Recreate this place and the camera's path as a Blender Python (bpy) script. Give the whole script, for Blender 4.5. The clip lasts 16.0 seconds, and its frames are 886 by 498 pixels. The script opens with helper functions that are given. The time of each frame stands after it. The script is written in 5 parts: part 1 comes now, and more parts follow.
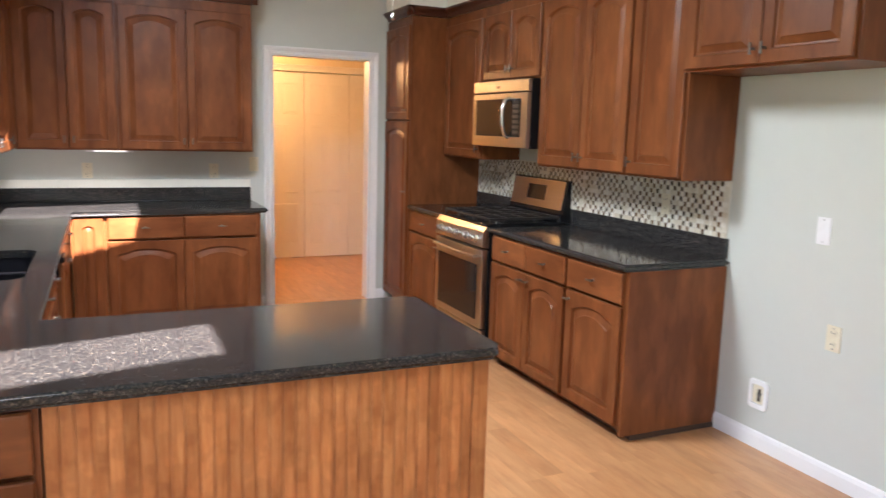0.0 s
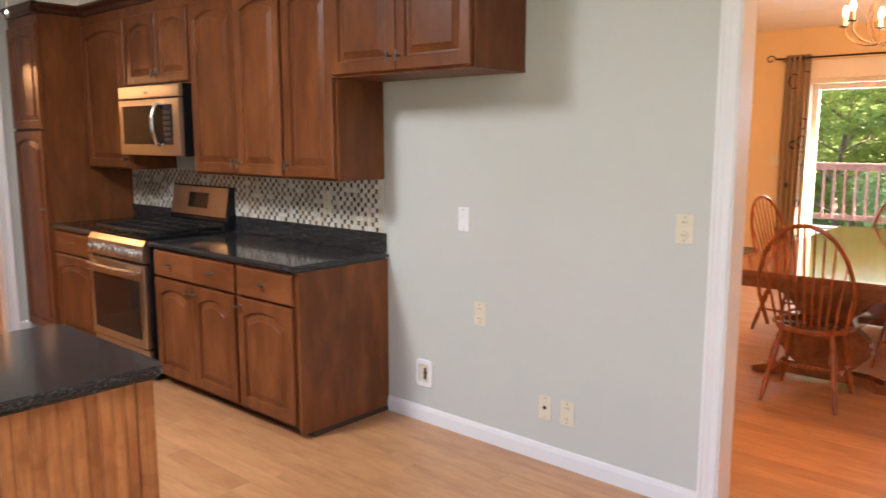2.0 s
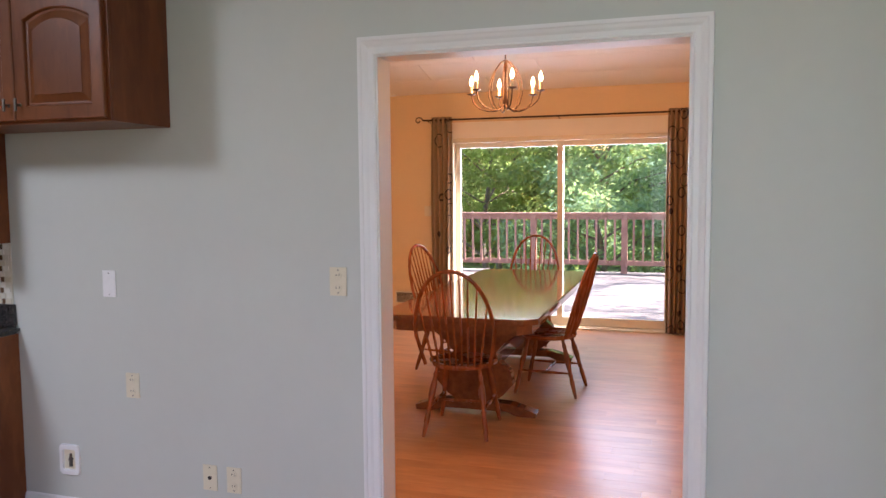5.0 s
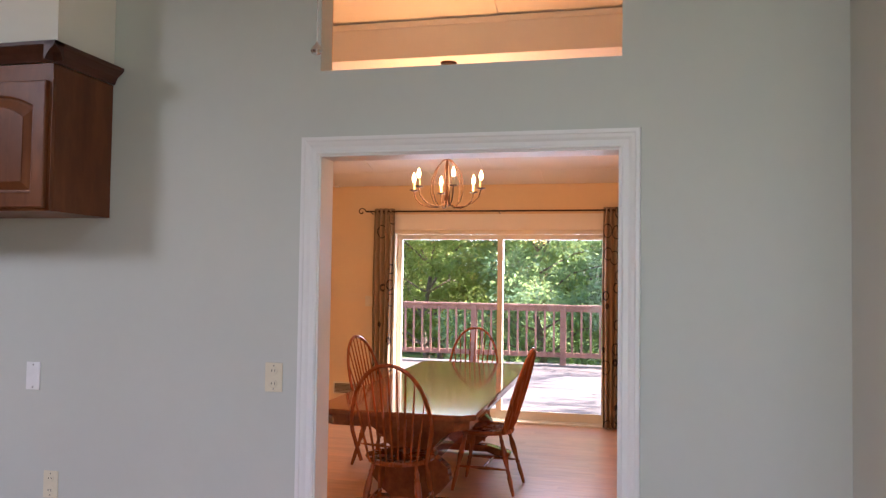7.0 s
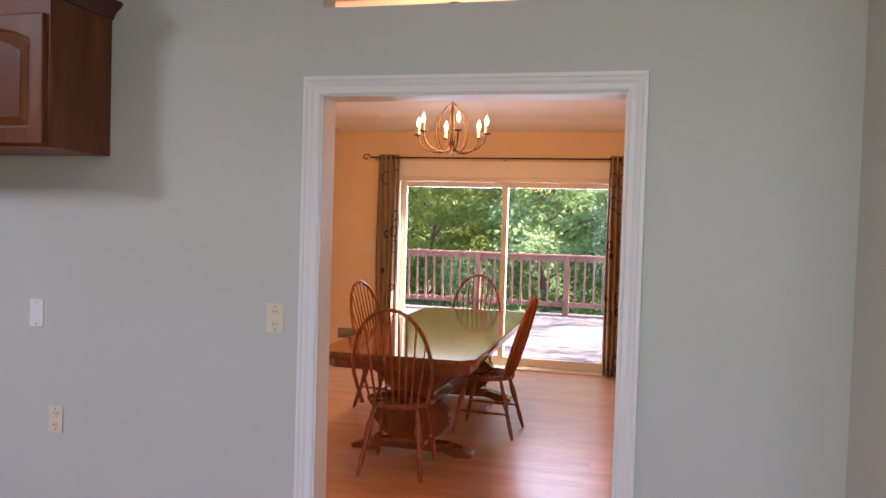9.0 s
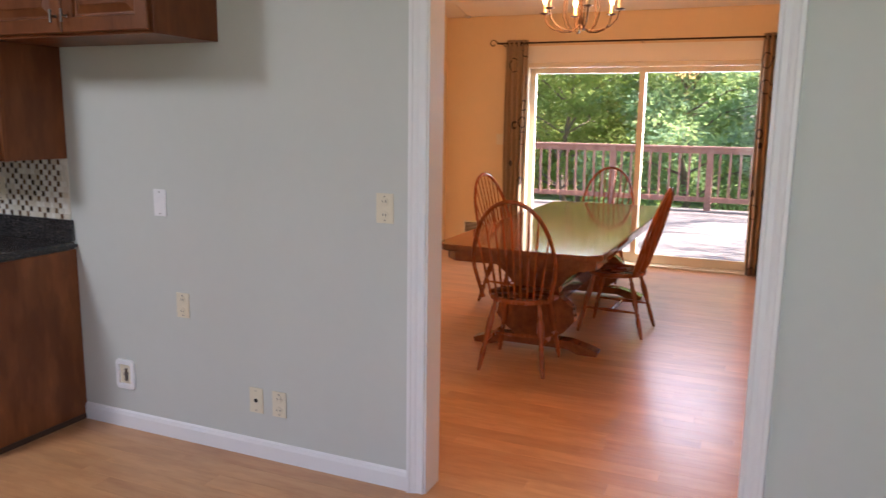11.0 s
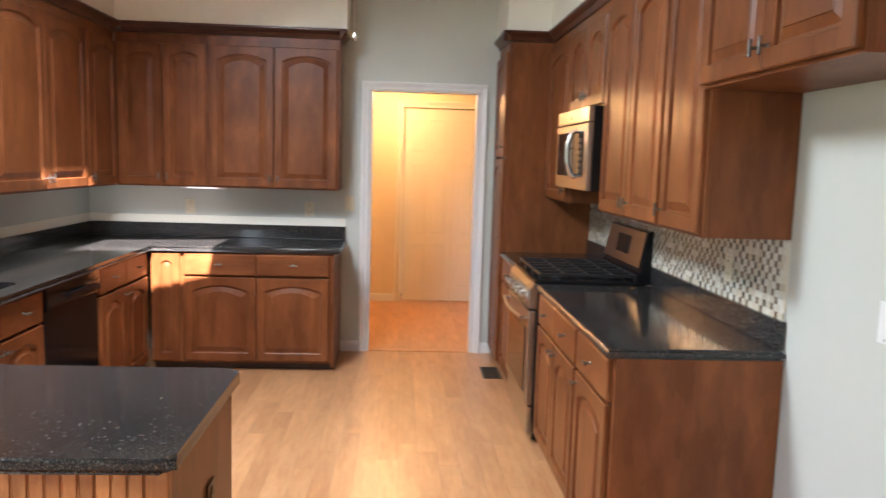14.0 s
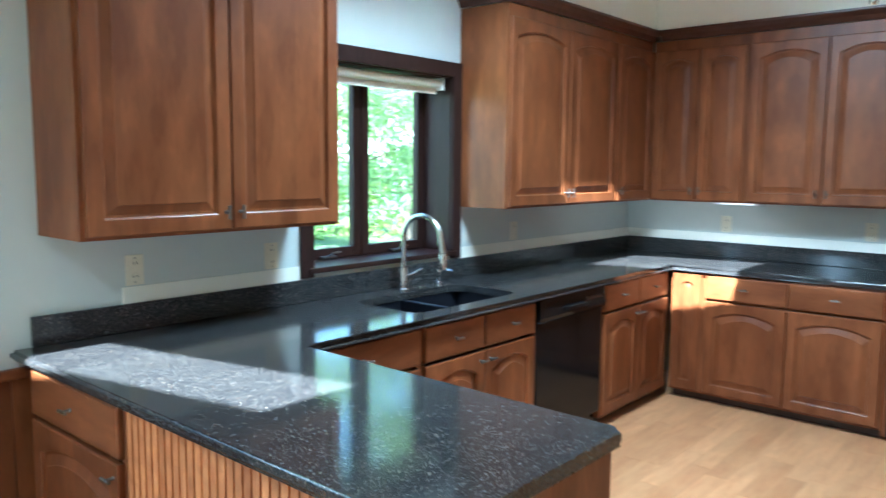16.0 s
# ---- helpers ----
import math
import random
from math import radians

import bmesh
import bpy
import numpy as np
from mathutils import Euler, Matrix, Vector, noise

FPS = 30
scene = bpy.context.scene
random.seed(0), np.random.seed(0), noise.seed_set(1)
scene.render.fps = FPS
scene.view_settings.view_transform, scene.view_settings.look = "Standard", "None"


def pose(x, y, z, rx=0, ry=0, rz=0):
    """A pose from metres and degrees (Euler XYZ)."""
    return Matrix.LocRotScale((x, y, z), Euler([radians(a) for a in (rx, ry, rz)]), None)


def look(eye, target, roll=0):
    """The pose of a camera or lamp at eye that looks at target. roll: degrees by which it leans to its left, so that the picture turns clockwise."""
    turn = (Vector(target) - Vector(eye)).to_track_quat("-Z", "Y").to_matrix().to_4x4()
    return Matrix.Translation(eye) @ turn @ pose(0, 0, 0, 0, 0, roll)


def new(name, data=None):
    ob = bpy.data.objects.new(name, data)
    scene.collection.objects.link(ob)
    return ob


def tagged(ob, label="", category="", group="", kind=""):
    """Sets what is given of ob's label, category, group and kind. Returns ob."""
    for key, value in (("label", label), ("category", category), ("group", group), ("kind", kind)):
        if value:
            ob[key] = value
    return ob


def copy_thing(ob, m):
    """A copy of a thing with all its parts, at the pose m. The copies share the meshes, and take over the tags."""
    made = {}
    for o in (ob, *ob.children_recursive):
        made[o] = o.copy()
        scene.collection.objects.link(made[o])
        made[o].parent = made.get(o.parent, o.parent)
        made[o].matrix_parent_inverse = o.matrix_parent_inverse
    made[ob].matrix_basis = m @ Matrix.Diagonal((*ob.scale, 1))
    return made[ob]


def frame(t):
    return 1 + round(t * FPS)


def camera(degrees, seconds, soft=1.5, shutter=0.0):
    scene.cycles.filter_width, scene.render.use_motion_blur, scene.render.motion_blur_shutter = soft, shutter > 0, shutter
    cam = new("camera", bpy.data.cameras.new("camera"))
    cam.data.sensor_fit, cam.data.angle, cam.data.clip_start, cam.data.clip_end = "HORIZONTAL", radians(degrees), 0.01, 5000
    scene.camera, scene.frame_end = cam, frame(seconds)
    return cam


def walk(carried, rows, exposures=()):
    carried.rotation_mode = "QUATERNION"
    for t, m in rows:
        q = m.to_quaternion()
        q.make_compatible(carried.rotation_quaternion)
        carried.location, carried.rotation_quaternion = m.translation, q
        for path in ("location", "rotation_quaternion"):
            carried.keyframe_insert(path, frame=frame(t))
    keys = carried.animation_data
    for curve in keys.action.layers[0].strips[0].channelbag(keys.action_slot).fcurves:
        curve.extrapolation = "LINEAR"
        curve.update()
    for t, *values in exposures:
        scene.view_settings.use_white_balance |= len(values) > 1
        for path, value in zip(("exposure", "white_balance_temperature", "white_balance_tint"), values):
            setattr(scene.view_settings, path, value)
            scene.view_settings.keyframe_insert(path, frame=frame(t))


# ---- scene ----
cam = camera(60.6, 16.0, soft=1.35, shutter=0.4)

PATH = [
    (0, (-2.909, -6.318, 1.524), (-2.099, -4.517, 1.209), 1.6),
    (0.5, (-2.909, -6.338, 1.517), (-1.907, -4.636, 1.199), 1.3),
    (1, (-2.906, -6.347, 1.522), (-1.743, -4.751, 1.204), 0.9),
    (1.5, (-2.896, -6.354, 1.52), (-1.562, -4.895, 1.215), 0.6),
    (2, (-2.889, -6.374, 1.525), (-1.406, -5.065, 1.233), 0.0),
    (2.5, (-2.862, -6.387, 1.528), (-1.261, -5.221, 1.249), -0.5),
    (3, (-2.839, -6.395, 1.519), (-1.137, -5.376, 1.26), -0.9),
    (3.5, (-2.825, -6.406, 1.521), (-1.037, -5.543, 1.275), -1.1),
    (4, (-2.818, -6.418, 1.519), (-0.973, -5.684, 1.283), -1.3),
    (4.2, (-2.821, -6.424, 1.515), (-0.96, -5.73, 1.284), -1.3),
    (6.3, (-2.854, -6.481, 1.581), (-0.907, -6.024, 1.559), 0.7),
    (6.5, (-2.866, -6.477, 1.575), (-0.918, -6.024, 1.59), 0.8),
    (7, (-2.869, -6.478, 1.581), (-0.923, -6.025, 1.654), 0.8),
    (7.5, (-2.877, -6.482, 1.587), (-0.932, -6.031, 1.691), 0.7),
    (8, (-2.872, -6.483, 1.583), (-0.925, -6.038, 1.685), 0.8),
    (8.5, (-2.864, -6.488, 1.568), (-0.913, -6.046, 1.605), 1.1),
    (8.7, (-2.856, -6.485, 1.565), (-0.906, -6.044, 1.555), 1.3),
    (10.8, (-2.675, -6.487, 1.517), (-0.838, -5.77, 1.182), 1.2),
    (11, (-2.623, -6.497, 1.516), (-0.815, -5.714, 1.175), 0.8),
    (11.5, (-2.497, -6.448, 1.509), (-0.78, -5.481, 1.169), -0.8),
    (12, (-2.284, -6.352, 1.509), (-0.802, -5.043, 1.209), -1.8),
    (12.5, (-2.087, -6.264, 1.513), (-0.983, -4.617, 1.256), -2.1),
    (12.8, (-1.937, -6.218, 1.512), (-1.074, -4.429, 1.276), -1.4),
    (13, (-1.837, -6.198, 1.528), (-1.116, -4.348, 1.296), -0.5),
    (13.5, (-1.606, -6.125, 1.534), (-1.192, -4.183, 1.298), 0.7),
    (14, (-1.4, -6.011, 1.544), (-1.281, -4.028, 1.313), 1.7),
    (14.5, (-1.238, -5.918, 1.536), (-1.504, -3.952, 1.284), 1.6),
    (15, (-1.088, -5.78, 1.532), (-1.747, -3.909, 1.28), 0.8),
    (15.5, (-1.032, -5.602, 1.515), (-2.013, -3.874, 1.283), -0.1),
    (16, (-1.039, -5.388, 1.539), (-2.335, -3.882, 1.317), 0.5),
]
EXPOSURE = [(0, 3.74, 6150, 20), (1.5, 3.49, 6750, 24), (2.5, 3.34, 6100, 26), (3.5, 3.03, 5900, 24), (4.2, 2.88, 5900, 26), (6.3, 2.70, 5950, 32),
            (8.7, 2.70, 5950, 32), (10.8, 2.72, 6100, 28), (11.5, 2.81, 6150, 30), (12.5, 3.30, 6950, 34), (13.5, 3.70, 6350, 26), (14.5, 3.88, 5600, 10), (15, 3.92, 4950, 2), (16, 4.15, 4600, -2)]
walk(cam, [(t, look(e, a, r)) for t, e, a, r in PATH], EXPOSURE)

# ---- world, sun and lamps ----
XW, XD = -3.79, 5.45          # sink wall, glazed dining wall
SUN = Vector((-0.16, 0.78, -0.78)).normalized()   # way the sunlight travels
world = bpy.data.worlds.new("world")
scene.world = world
world.use_nodes = True
wn = world.node_tree.nodes
sky = wn.new("ShaderNodeTexSky")
sky.sky_type = "NISHITA"
sky.sun_disc = False
sky.sun_elevation = math.asin(-SUN.z)
sky.sun_rotation = math.atan2(-SUN.x, -SUN.y)
wn["Background"].inputs[1].default_value = 0.085
world.node_tree.links.new(sky.outputs[0], wn["Background"].inputs[0])


def lamp(name, kind, energy, colour, m, size=0.1, size_y=None):
    data = bpy.data.lights.new(name, kind)
    data.energy, data.color = energy, colour
    if kind == "AREA":
        data.shape, data.size, data.size_y = "RECTANGLE", size, size_y or size
    elif kind == "POINT":
        data.shadow_soft_size = size
    ob = new(name, data)
    ob.matrix_world = m
    return ob


sun = lamp("sun", "SUN", 5.0, (1.0, 0.93, 0.82), look((0, 0, 20), Vector((0, 0, 20)) + SUN))
sun.data.angle = radians(0.6)
DAY = (0.80, 0.93, 1.0)
WARM = (1.0, 0.46, 0.14)
# Side fill lamp added in an assumed window beyond the view.
lamp("sky_window_breakfast", "AREA", 2.8, DAY, look((XW - 0.20, -6.9, 1.35), (XW + 3, -6.9, 1.3)), 2.2, 1.9)
CHANDELIER_W = 11.0
# Overhead fill lamps, added in the assumed ceiling openings that stay out of view.
kitchen_fill = lamp("skylight_kitchen", "AREA", 8.7, (0.90, 1.0, 0.98), pose(-2.60, -2.80, 2.97, 0, -20, 0), 0.8, 0.6)
kitchen_fill.data.spread = radians(160)     # trims the light that goes sideways
lamp("skylight_breakfast", "AREA", 2.4, (0.90, 1.0, 0.98), pose(-2.75, -6.25, 2.97), 0.9, 0.4)
# Lamp added outside the patio door to put glare on the dining floor.
lamp("sky_patio_door", "AREA", 8.0, DAY, look((XD + 0.30, -5.17, 1.84), (XD - 3, -5.17, 1.5)), 2.3, 0.48)
lamp("hall_bulb", "POINT", 4.1, (1.0, 0.53, 0.20), pose(-1.544, 1.48, 2.17), 0.07)


# ---- materials ----
class Nodes:
    """A node material in the making."""

    def __init__(self, name, rough=0.5, metal=0.0, spec=0.5):
        self.mat = bpy.data.materials.new(name)
        self.mat.use_nodes = True
        self.tree = self.mat.node_tree
        self.bsdf = self.tree.nodes["Principled BSDF"]
        self.set("Roughness", rough), self.set("Metallic", metal), self.set("Specular IOR Level", spec)
        self.coord = self.add("ShaderNodeTexCoord").outputs["Object"]

    def add(self, kind, **values):
        n = self.tree.nodes.new(kind)
        for k, v in values.items():
            n.inputs[k.replace("_", " ")].default_value = v
        return n

    def link(self, a, b):
        self.tree.links.new(a, b)

    def set(self, key, v):
        self.bsdf.inputs[key].default_value = v

    def stretch(self, scale, shift=None):
        m = self.add("ShaderNodeMapping")
        m.inputs["Scale"].default_value = scale
        self.link(self.coord, m.inputs["Vector"])
        if shift is not None:
            self.link(shift, m.inputs["Location"])
        return m.outputs[0]

    def noise(self, vec, scale, detail=4.0, rough=0.55):
        n = self.add("ShaderNodeTexNoise", Scale=scale, Detail=detail, Roughness=rough)
        self.link(vec, n.inputs["Vector"])
        return n.outputs["Fac"]

    def ramp(self, fac, *stops, constant=False):
        r = self.add("ShaderNodeValToRGB")
        e = r.color_ramp.elements
        while len(e) < len(stops):
            e.new(0.5)
        for el, (pos, c) in zip(e, stops):
            el.position, el.color = pos, (*c, 1) if len(c) == 3 else c
        if constant:
            r.color_ramp.interpolation = "CONSTANT"
        self.link(fac, r.inputs[0])
        return r.outputs[0]

    def mix(self, fac, a, b, mode="MIX"):
        m = self.add("ShaderNodeMix")
        m.data_type, m.blend_type = "RGBA", mode
        for v, i in ((fac, 0), (a, 6), (b, 7)):
            if isinstance(v, (int, float)):
                m.inputs[i].default_value = v
            elif isinstance(v, tuple):
                m.inputs[i].default_value = (*v, 1)
            else:
                self.link(v, m.inputs[i])
        return m.outputs[2]

    def colour(self, out):
        self.link(out, self.bsdf.inputs["Base Color"])

    def gloss(self, fac, low, high):
        r = self.add("ShaderNodeMapRange")
        r.inputs[3].default_value, r.inputs[4].default_value = low, high
        self.link(fac, r.inputs[0])
        self.link(r.outputs[0], self.bsdf.inputs["Roughness"])

    def bump(self, fac, strength=0.2, distance=0.002):
        b = self.add("ShaderNodeBump", Strength=strength, Distance=distance)
        self.link(fac, b.inputs["Height"])
        self.link(b.outputs[0], self.bsdf.inputs["Normal"])

    def random(self):
        return self.add("ShaderNodeObjectInfo").outputs["Random"]


def wood(name, dark, mid, light, rough=0.3, grain=(14, 14, 1.2), tone=0.25, blotch=0.35, island=False, spec=0.28, coat=0.0, stave=0.0, streak=1.0):
    n = Nodes(name, rough, 0.0, spec)
    rnd = n.add("ShaderNodeNewGeometry").outputs["Random Per Island"] if island else n.random()
    spread = n.add("ShaderNodeVectorMath")
    spread.operation = "SCALE"
    spread.inputs[0].default_value = (37.0, 53.0, 71.0)
    n.link(rnd, spread.inputs["Scale"])
    v = n.stretch(grain, shift=spread.outputs[0])
    fine = n.noise(v, 3.0, 6, 0.6)
    c = n.ramp(fine, (0.18, dark), (0.5, mid), (0.86, light))
    big = n.noise(n.stretch(tuple(g * 0.28 for g in grain), shift=spread.outputs[0]), 2.2, 3, 0.6)
    c = n.mix(blotch * streak, c, n.ramp(big, (0.3, (0.3, 0.26, 0.22)), (0.62, (1, 1, 1))), "MULTIPLY")
    cloud = n.noise(n.stretch(tuple(2.8 if g < 2 else 8.5 for g in grain), shift=spread.outputs[0]), 1.1, 4, 0.55)
    c = n.mix(blotch, c, n.ramp(cloud, (0.40, (0.62, 0.55, 0.50)), (0.47, (0.92, 0.92, 0.92)), (0.56, (1.02, 1.03, 1.03)), (0.62, (1.34, 1.38, 1.38))), "MULTIPLY")
    if stave:      # panels glued up from narrow boards of uneven tone
        snap = n.add("ShaderNodeVectorMath")
        snap.operation = "SNAP"
        snap.inputs[1].default_value = (stave, 50.0, 50.0)
        n.link(n.stretch((1.0, 1.0, 1.0), shift=spread.outputs[0]), snap.inputs[0])
        board = n.add("ShaderNodeTexWhiteNoise")
        n.link(snap.outputs[0], board.inputs["Vector"])
        c = n.mix(1.0, c, n.ramp(board.outputs["Value"], (0.0, (0.87, 0.85, 0.83)), (1.0, (1.10, 1.12, 1.12))), "MULTIPLY")
    tint = n.ramp(rnd, (0.0, (1 - tone, 1 - 1.3 * tone, 1 - 1.5 * tone)), (0.3, (1 - 0.3 * tone,) * 3), (1.0, (1 + tone * 0.4,) * 3))
    n.colour(n.mix(1.0, c, tint, "MULTIPLY"))
    n.set("Coat Weight", coat), n.set("Coat Roughness", 0.3), n.set("Coat IOR", 1.6)
    n.gloss(big, rough * 0.8, rough * 1.35)
    n.bump(fine, 0.12, 0.001)
    return n.mat


def plain(name, colour, rough=0.5, metal=0.0, vary=0.06, scale=6.0, bump=0.05, spec=0.5):
    n = Nodes(name, rough, metal, spec)
    a = n.noise(n.coord, scale, 5)
    b = n.noise(n.coord, scale * 9, 3)
    lo = tuple(c * (1 - vary) for c in colour)
    hi = tuple(min(1, c * (1 + vary)) for c in colour)
    n.colour(n.mix(0.3, n.ramp(a, (0.3, lo), (0.7, hi)), n.ramp(b, (0.3, lo), (0.7, hi))))
    n.gloss(a, rough * 0.85, min(1, rough * 1.15))
    if bump:
        n.bump(b, bump, 0.001)
    return n.mat


def glow(name, colour, strength):
    n = Nodes(name)
    n.set("Base Color", (*colour, 1)), n.set("Emission Color", (*colour, 1)), n.set("Emission Strength", strength)
    return n.mat


def granite():
    n = Nodes("granite", 0.14)

    def cells(scale):
        vor = n.add("ShaderNodeTexVoronoi", Scale=scale)
        n.link(n.coord, vor.inputs["Vector"])
        rnd = n.add("ShaderNodeTexWhiteNoise")
        n.link(vor.outputs["Position"], rnd.inputs["Vector"])
        return rnd.outputs["Value"]
    c = n.ramp(cells(280.0), (0.0, (0.018, 0.018, 0.020)), (0.45, (0.030, 0.029, 0.029)), (0.70, (0.050, 0.046, 0.042)), (0.90, (0.084, 0.076, 0.066)), constant=True)
    large = cells(165.0)
    c = n.mix(n.ramp(large, (0.0, (0, 0, 0)), (0.965, (1, 1, 1)), constant=True), c, n.ramp(large, (0.965, (0.115, 0.095, 0.075)), (0.985, (0.095, 0.092, 0.088)), constant=True))
    big = n.noise(n.coord, 9.0, 4)
    n.colour(n.mix(0.3, c, n.ramp(big, (0.3, (0.5, 0.5, 0.54)), (0.7, (1, 1, 1))), "MULTIPLY"))
    n.gloss(big, 0.08, 0.14)
    return n.mat


def steel(name="stainless", colour=(0.50, 0.48, 0.45), rough=0.3):
    n = Nodes(name, rough, 1.0)
    s = n.noise(n.stretch((1.5, 1.5, 160)), 3.0, 3)
    n.colour(n.ramp(s, (0.3, tuple(c * 0.9 for c in colour)), (0.7, colour)))
    n.gloss(s, rough * 0.8, rough * 1.2)
    return n.mat


def glass():
    n = Nodes("window_glass")
    t = n.tree
    out = t.nodes["Material Output"]
    tr, gl, mx = n.add("ShaderNodeBsdfTransparent"), n.add("ShaderNodeBsdfGlossy"), n.add("ShaderNodeMixShader")
    gl.inputs["Roughness"].default_value = 0.02
    lw = n.add("ShaderNodeLayerWeight", Blend=0.5)
    pw, ml = n.add("ShaderNodeMath"), n.add("ShaderNodeMath")
    pw.operation, pw.inputs[1].default_value = "POWER", 4.0
    ml.operation, ml.inputs[1].default_value, ml.inputs[2].default_value = "MULTIPLY_ADD", 0.5, 0.025
    n.link(lw.outputs["Facing"], pw.inputs[0]), n.link(pw.outputs[0], ml.inputs[0]), n.link(ml.outputs[0], mx.inputs[0])
    n.link(tr.outputs[0], mx.inputs[1]), n.link(gl.outputs[0], mx.inputs[2])
    n.link(mx.outputs[0], out.inputs["Surface"])
    return n.mat


def floor_wood(island):
    return wood("maple_plank" + ("_rest" if island else ""), (0.47, 0.20, 0.080), (0.58, 0.295, 0.132), (0.66, 0.37, 0.178), 0.325, (9, 1.4, 9), 0.13, 0.22, island, 0.5, 0.3, streak=0.5)


def mosaic(name, island, *colours):
    n = Nodes(name, 0.16)
    rnd = n.add("ShaderNodeNewGeometry").outputs["Random Per Island"] if island else n.random()
    c = n.ramp(rnd, *[(k / len(colours), col) for k, col in enumerate(colours)], constant=True)
    n.colour(n.mix(0.25, c, n.ramp(n.noise(n.coord, 90, 3), (0.3, (0.6, 0.6, 0.6)), (0.7, (1, 1, 1))), "MULTIPLY"))
    return n.mat


def curtain_cloth():
    """Olive brown cloth with large dark rings scattered over it."""
    n = Nodes("curtain_cloth", 0.75)
    weave = n.noise(n.stretch((300, 300, 40)), 1.0, 2)
    base = n.ramp(weave, (0.3, (0.27, 0.185, 0.10)), (0.7, (0.37, 0.27, 0.16)))
    vor = n.add("ShaderNodeTexVoronoi", Scale=5.0, Randomness=0.6)
    n.link(n.stretch((0.0, 1.6, 1.0)), vor.inputs["Vector"])
    ring = n.ramp(vor.outputs["Distance"], (0.0, (0, 0, 0)), (0.33, (1, 1, 1)), (0.385, (0, 0, 0)), constant=True)
    n.colour(n.mix(ring, base, (0.045, 0.028, 0.018)))
    n.bump(weave, 0.2, 0.001)
    return n.mat


def leaf_mat(name, a, b):
    n = Nodes(name, 0.55, 0.0, 0.3)
    rnd = n.add("ShaderNodeNewGeometry").outputs["Random Per Island"]
    c = n.ramp(rnd, (0.0, a), (1.0, b))
    n.colour(c)
    t = n.add("ShaderNodeBsdfTranslucent")
    n.link(n.mix(0.5, c, (0.44, 0.54, 0.14)), t.inputs[0])
    mx = n.add("ShaderNodeMixShader")
    mx.inputs[0].default_value = 0.6
    n.link(n.bsdf.outputs[0], mx.inputs[1]), n.link(t.outputs[0], mx.inputs[2])
    n.link(mx.outputs[0], n.tree.nodes["Material Output"].inputs["Surface"])
    return n.mat


WALL = plain("grey_green_wall_paint", (0.565, 0.587, 0.540), 0.55, vary=0.025, scale=2.0, bump=0.06)
CREAM = plain("cream_soffit_paint", (0.83, 0.80, 0.70), 0.6, vary=0.025, scale=2.0)
DINING_WALL = plain("warm_cream_wall_paint", (0.76, 0.59, 0.34), 0.6, vary=0.03, scale=2.0)
HALL_WALL = plain("hall_cream_paint", (0.76, 0.66, 0.47), 0.6, vary=0.03, scale=2.0)
CEIL = plain("white_ceiling_paint", (0.80, 0.77, 0.70), 0.65, vary=0.02, scale=3.0)
TRIM = plain("white_trim_paint", (0.80, 0.80, 0.79), 0.35, vary=0.02, scale=5.0, bump=0.02)
DOOR_WHITE = plain("white_door_paint", (0.80, 0.76, 0.66), 0.4, vary=0.02, scale=4.0, bump=0.02)
CHERRY = wood("stained_cabinet_wood", (0.143, 0.042, 0.0133), (0.188, 0.0605, 0.0195), (0.245, 0.087, 0.030), 0.34, (4.0, 4.0, 1.1), 0.16, 0.56, stave=0.085, streak=0.2)
CHERRY_H = wood("stained_wood_rail", (0.143, 0.042, 0.0133), (0.188, 0.0605, 0.0195), (0.245, 0.087, 0.030), 0.34, (1.1, 4, 4), 0.16, 0.56, streak=0.3)
CROWN = wood("dark_crown_wood", (0.055, 0.02, 0.012), (0.085, 0.032, 0.018), (0.12, 0.045, 0.025), 0.3, (1.0, 9, 9), 0.15, 0.3)
TOE = plain("toe_kick_brown", (0.05, 0.025, 0.015), 0.5)
BEAD = wood("oak_beadboard", (0.36, 0.112, 0.032), (0.48, 0.180, 0.058), (0.59, 0.265, 0.098), 0.40, (20, 20, 2.2), 0.12, 0.5, streak=0.35)
CHAIR = wood("red_oak_chair", (0.20, 0.050, 0.013), (0.30, 0.082, 0.021), (0.38, 0.12, 0.034), 0.25, (18, 18, 2.0), 0.12, 0.3)
TABLE = wood("polished_table_wood", (0.15, 0.042, 0.014), (0.22, 0.066, 0.021), (0.28, 0.092, 0.030), 0.08, (1.4, 12, 12), 0.12, 0.3, spec=0.6)
WINDOW_WOOD = wood("dark_window_wood", (0.018, 0.008, 0.007), (0.03, 0.013, 0.010), (0.045, 0.02, 0.014), 0.42, (9, 9, 1.0), 0.1, 0.3, spec=0.2)
REDWOOD = wood("weathered_red_deck_wood", (0.28, 0.145, 0.105), (0.38, 0.21, 0.155), (0.45, 0.265, 0.20), 0.7, (1.2, 9, 9), 0.15, 0.3)
DECKTOP = wood("sun_bleached_deck_board", (0.155, 0.138, 0.122), (0.205, 0.185, 0.165), (0.255, 0.232, 0.212), 0.75, (9, 1.2, 9), 0.2, 0.3)
GRANITE = granite()
STEEL = steel()
CHROME = steel("brushed_nickel", (0.68, 0.67, 0.64), 0.22)
PEWTER = steel("pewter", (0.20, 0.185, 0.17), 0.38)
BLACK = plain("black_enamel", (0.009, 0.009, 0.010), 0.10, vary=0.1, bump=0.0, spec=0.22)
IRON = plain("cast_iron", (0.022, 0.021, 0.021), 0.36, vary=0.15)
DARKGLASS = plain("dark_oven_glass", (0.012, 0.010, 0.009), 0.06, vary=0.1, bump=0.0, spec=0.25)
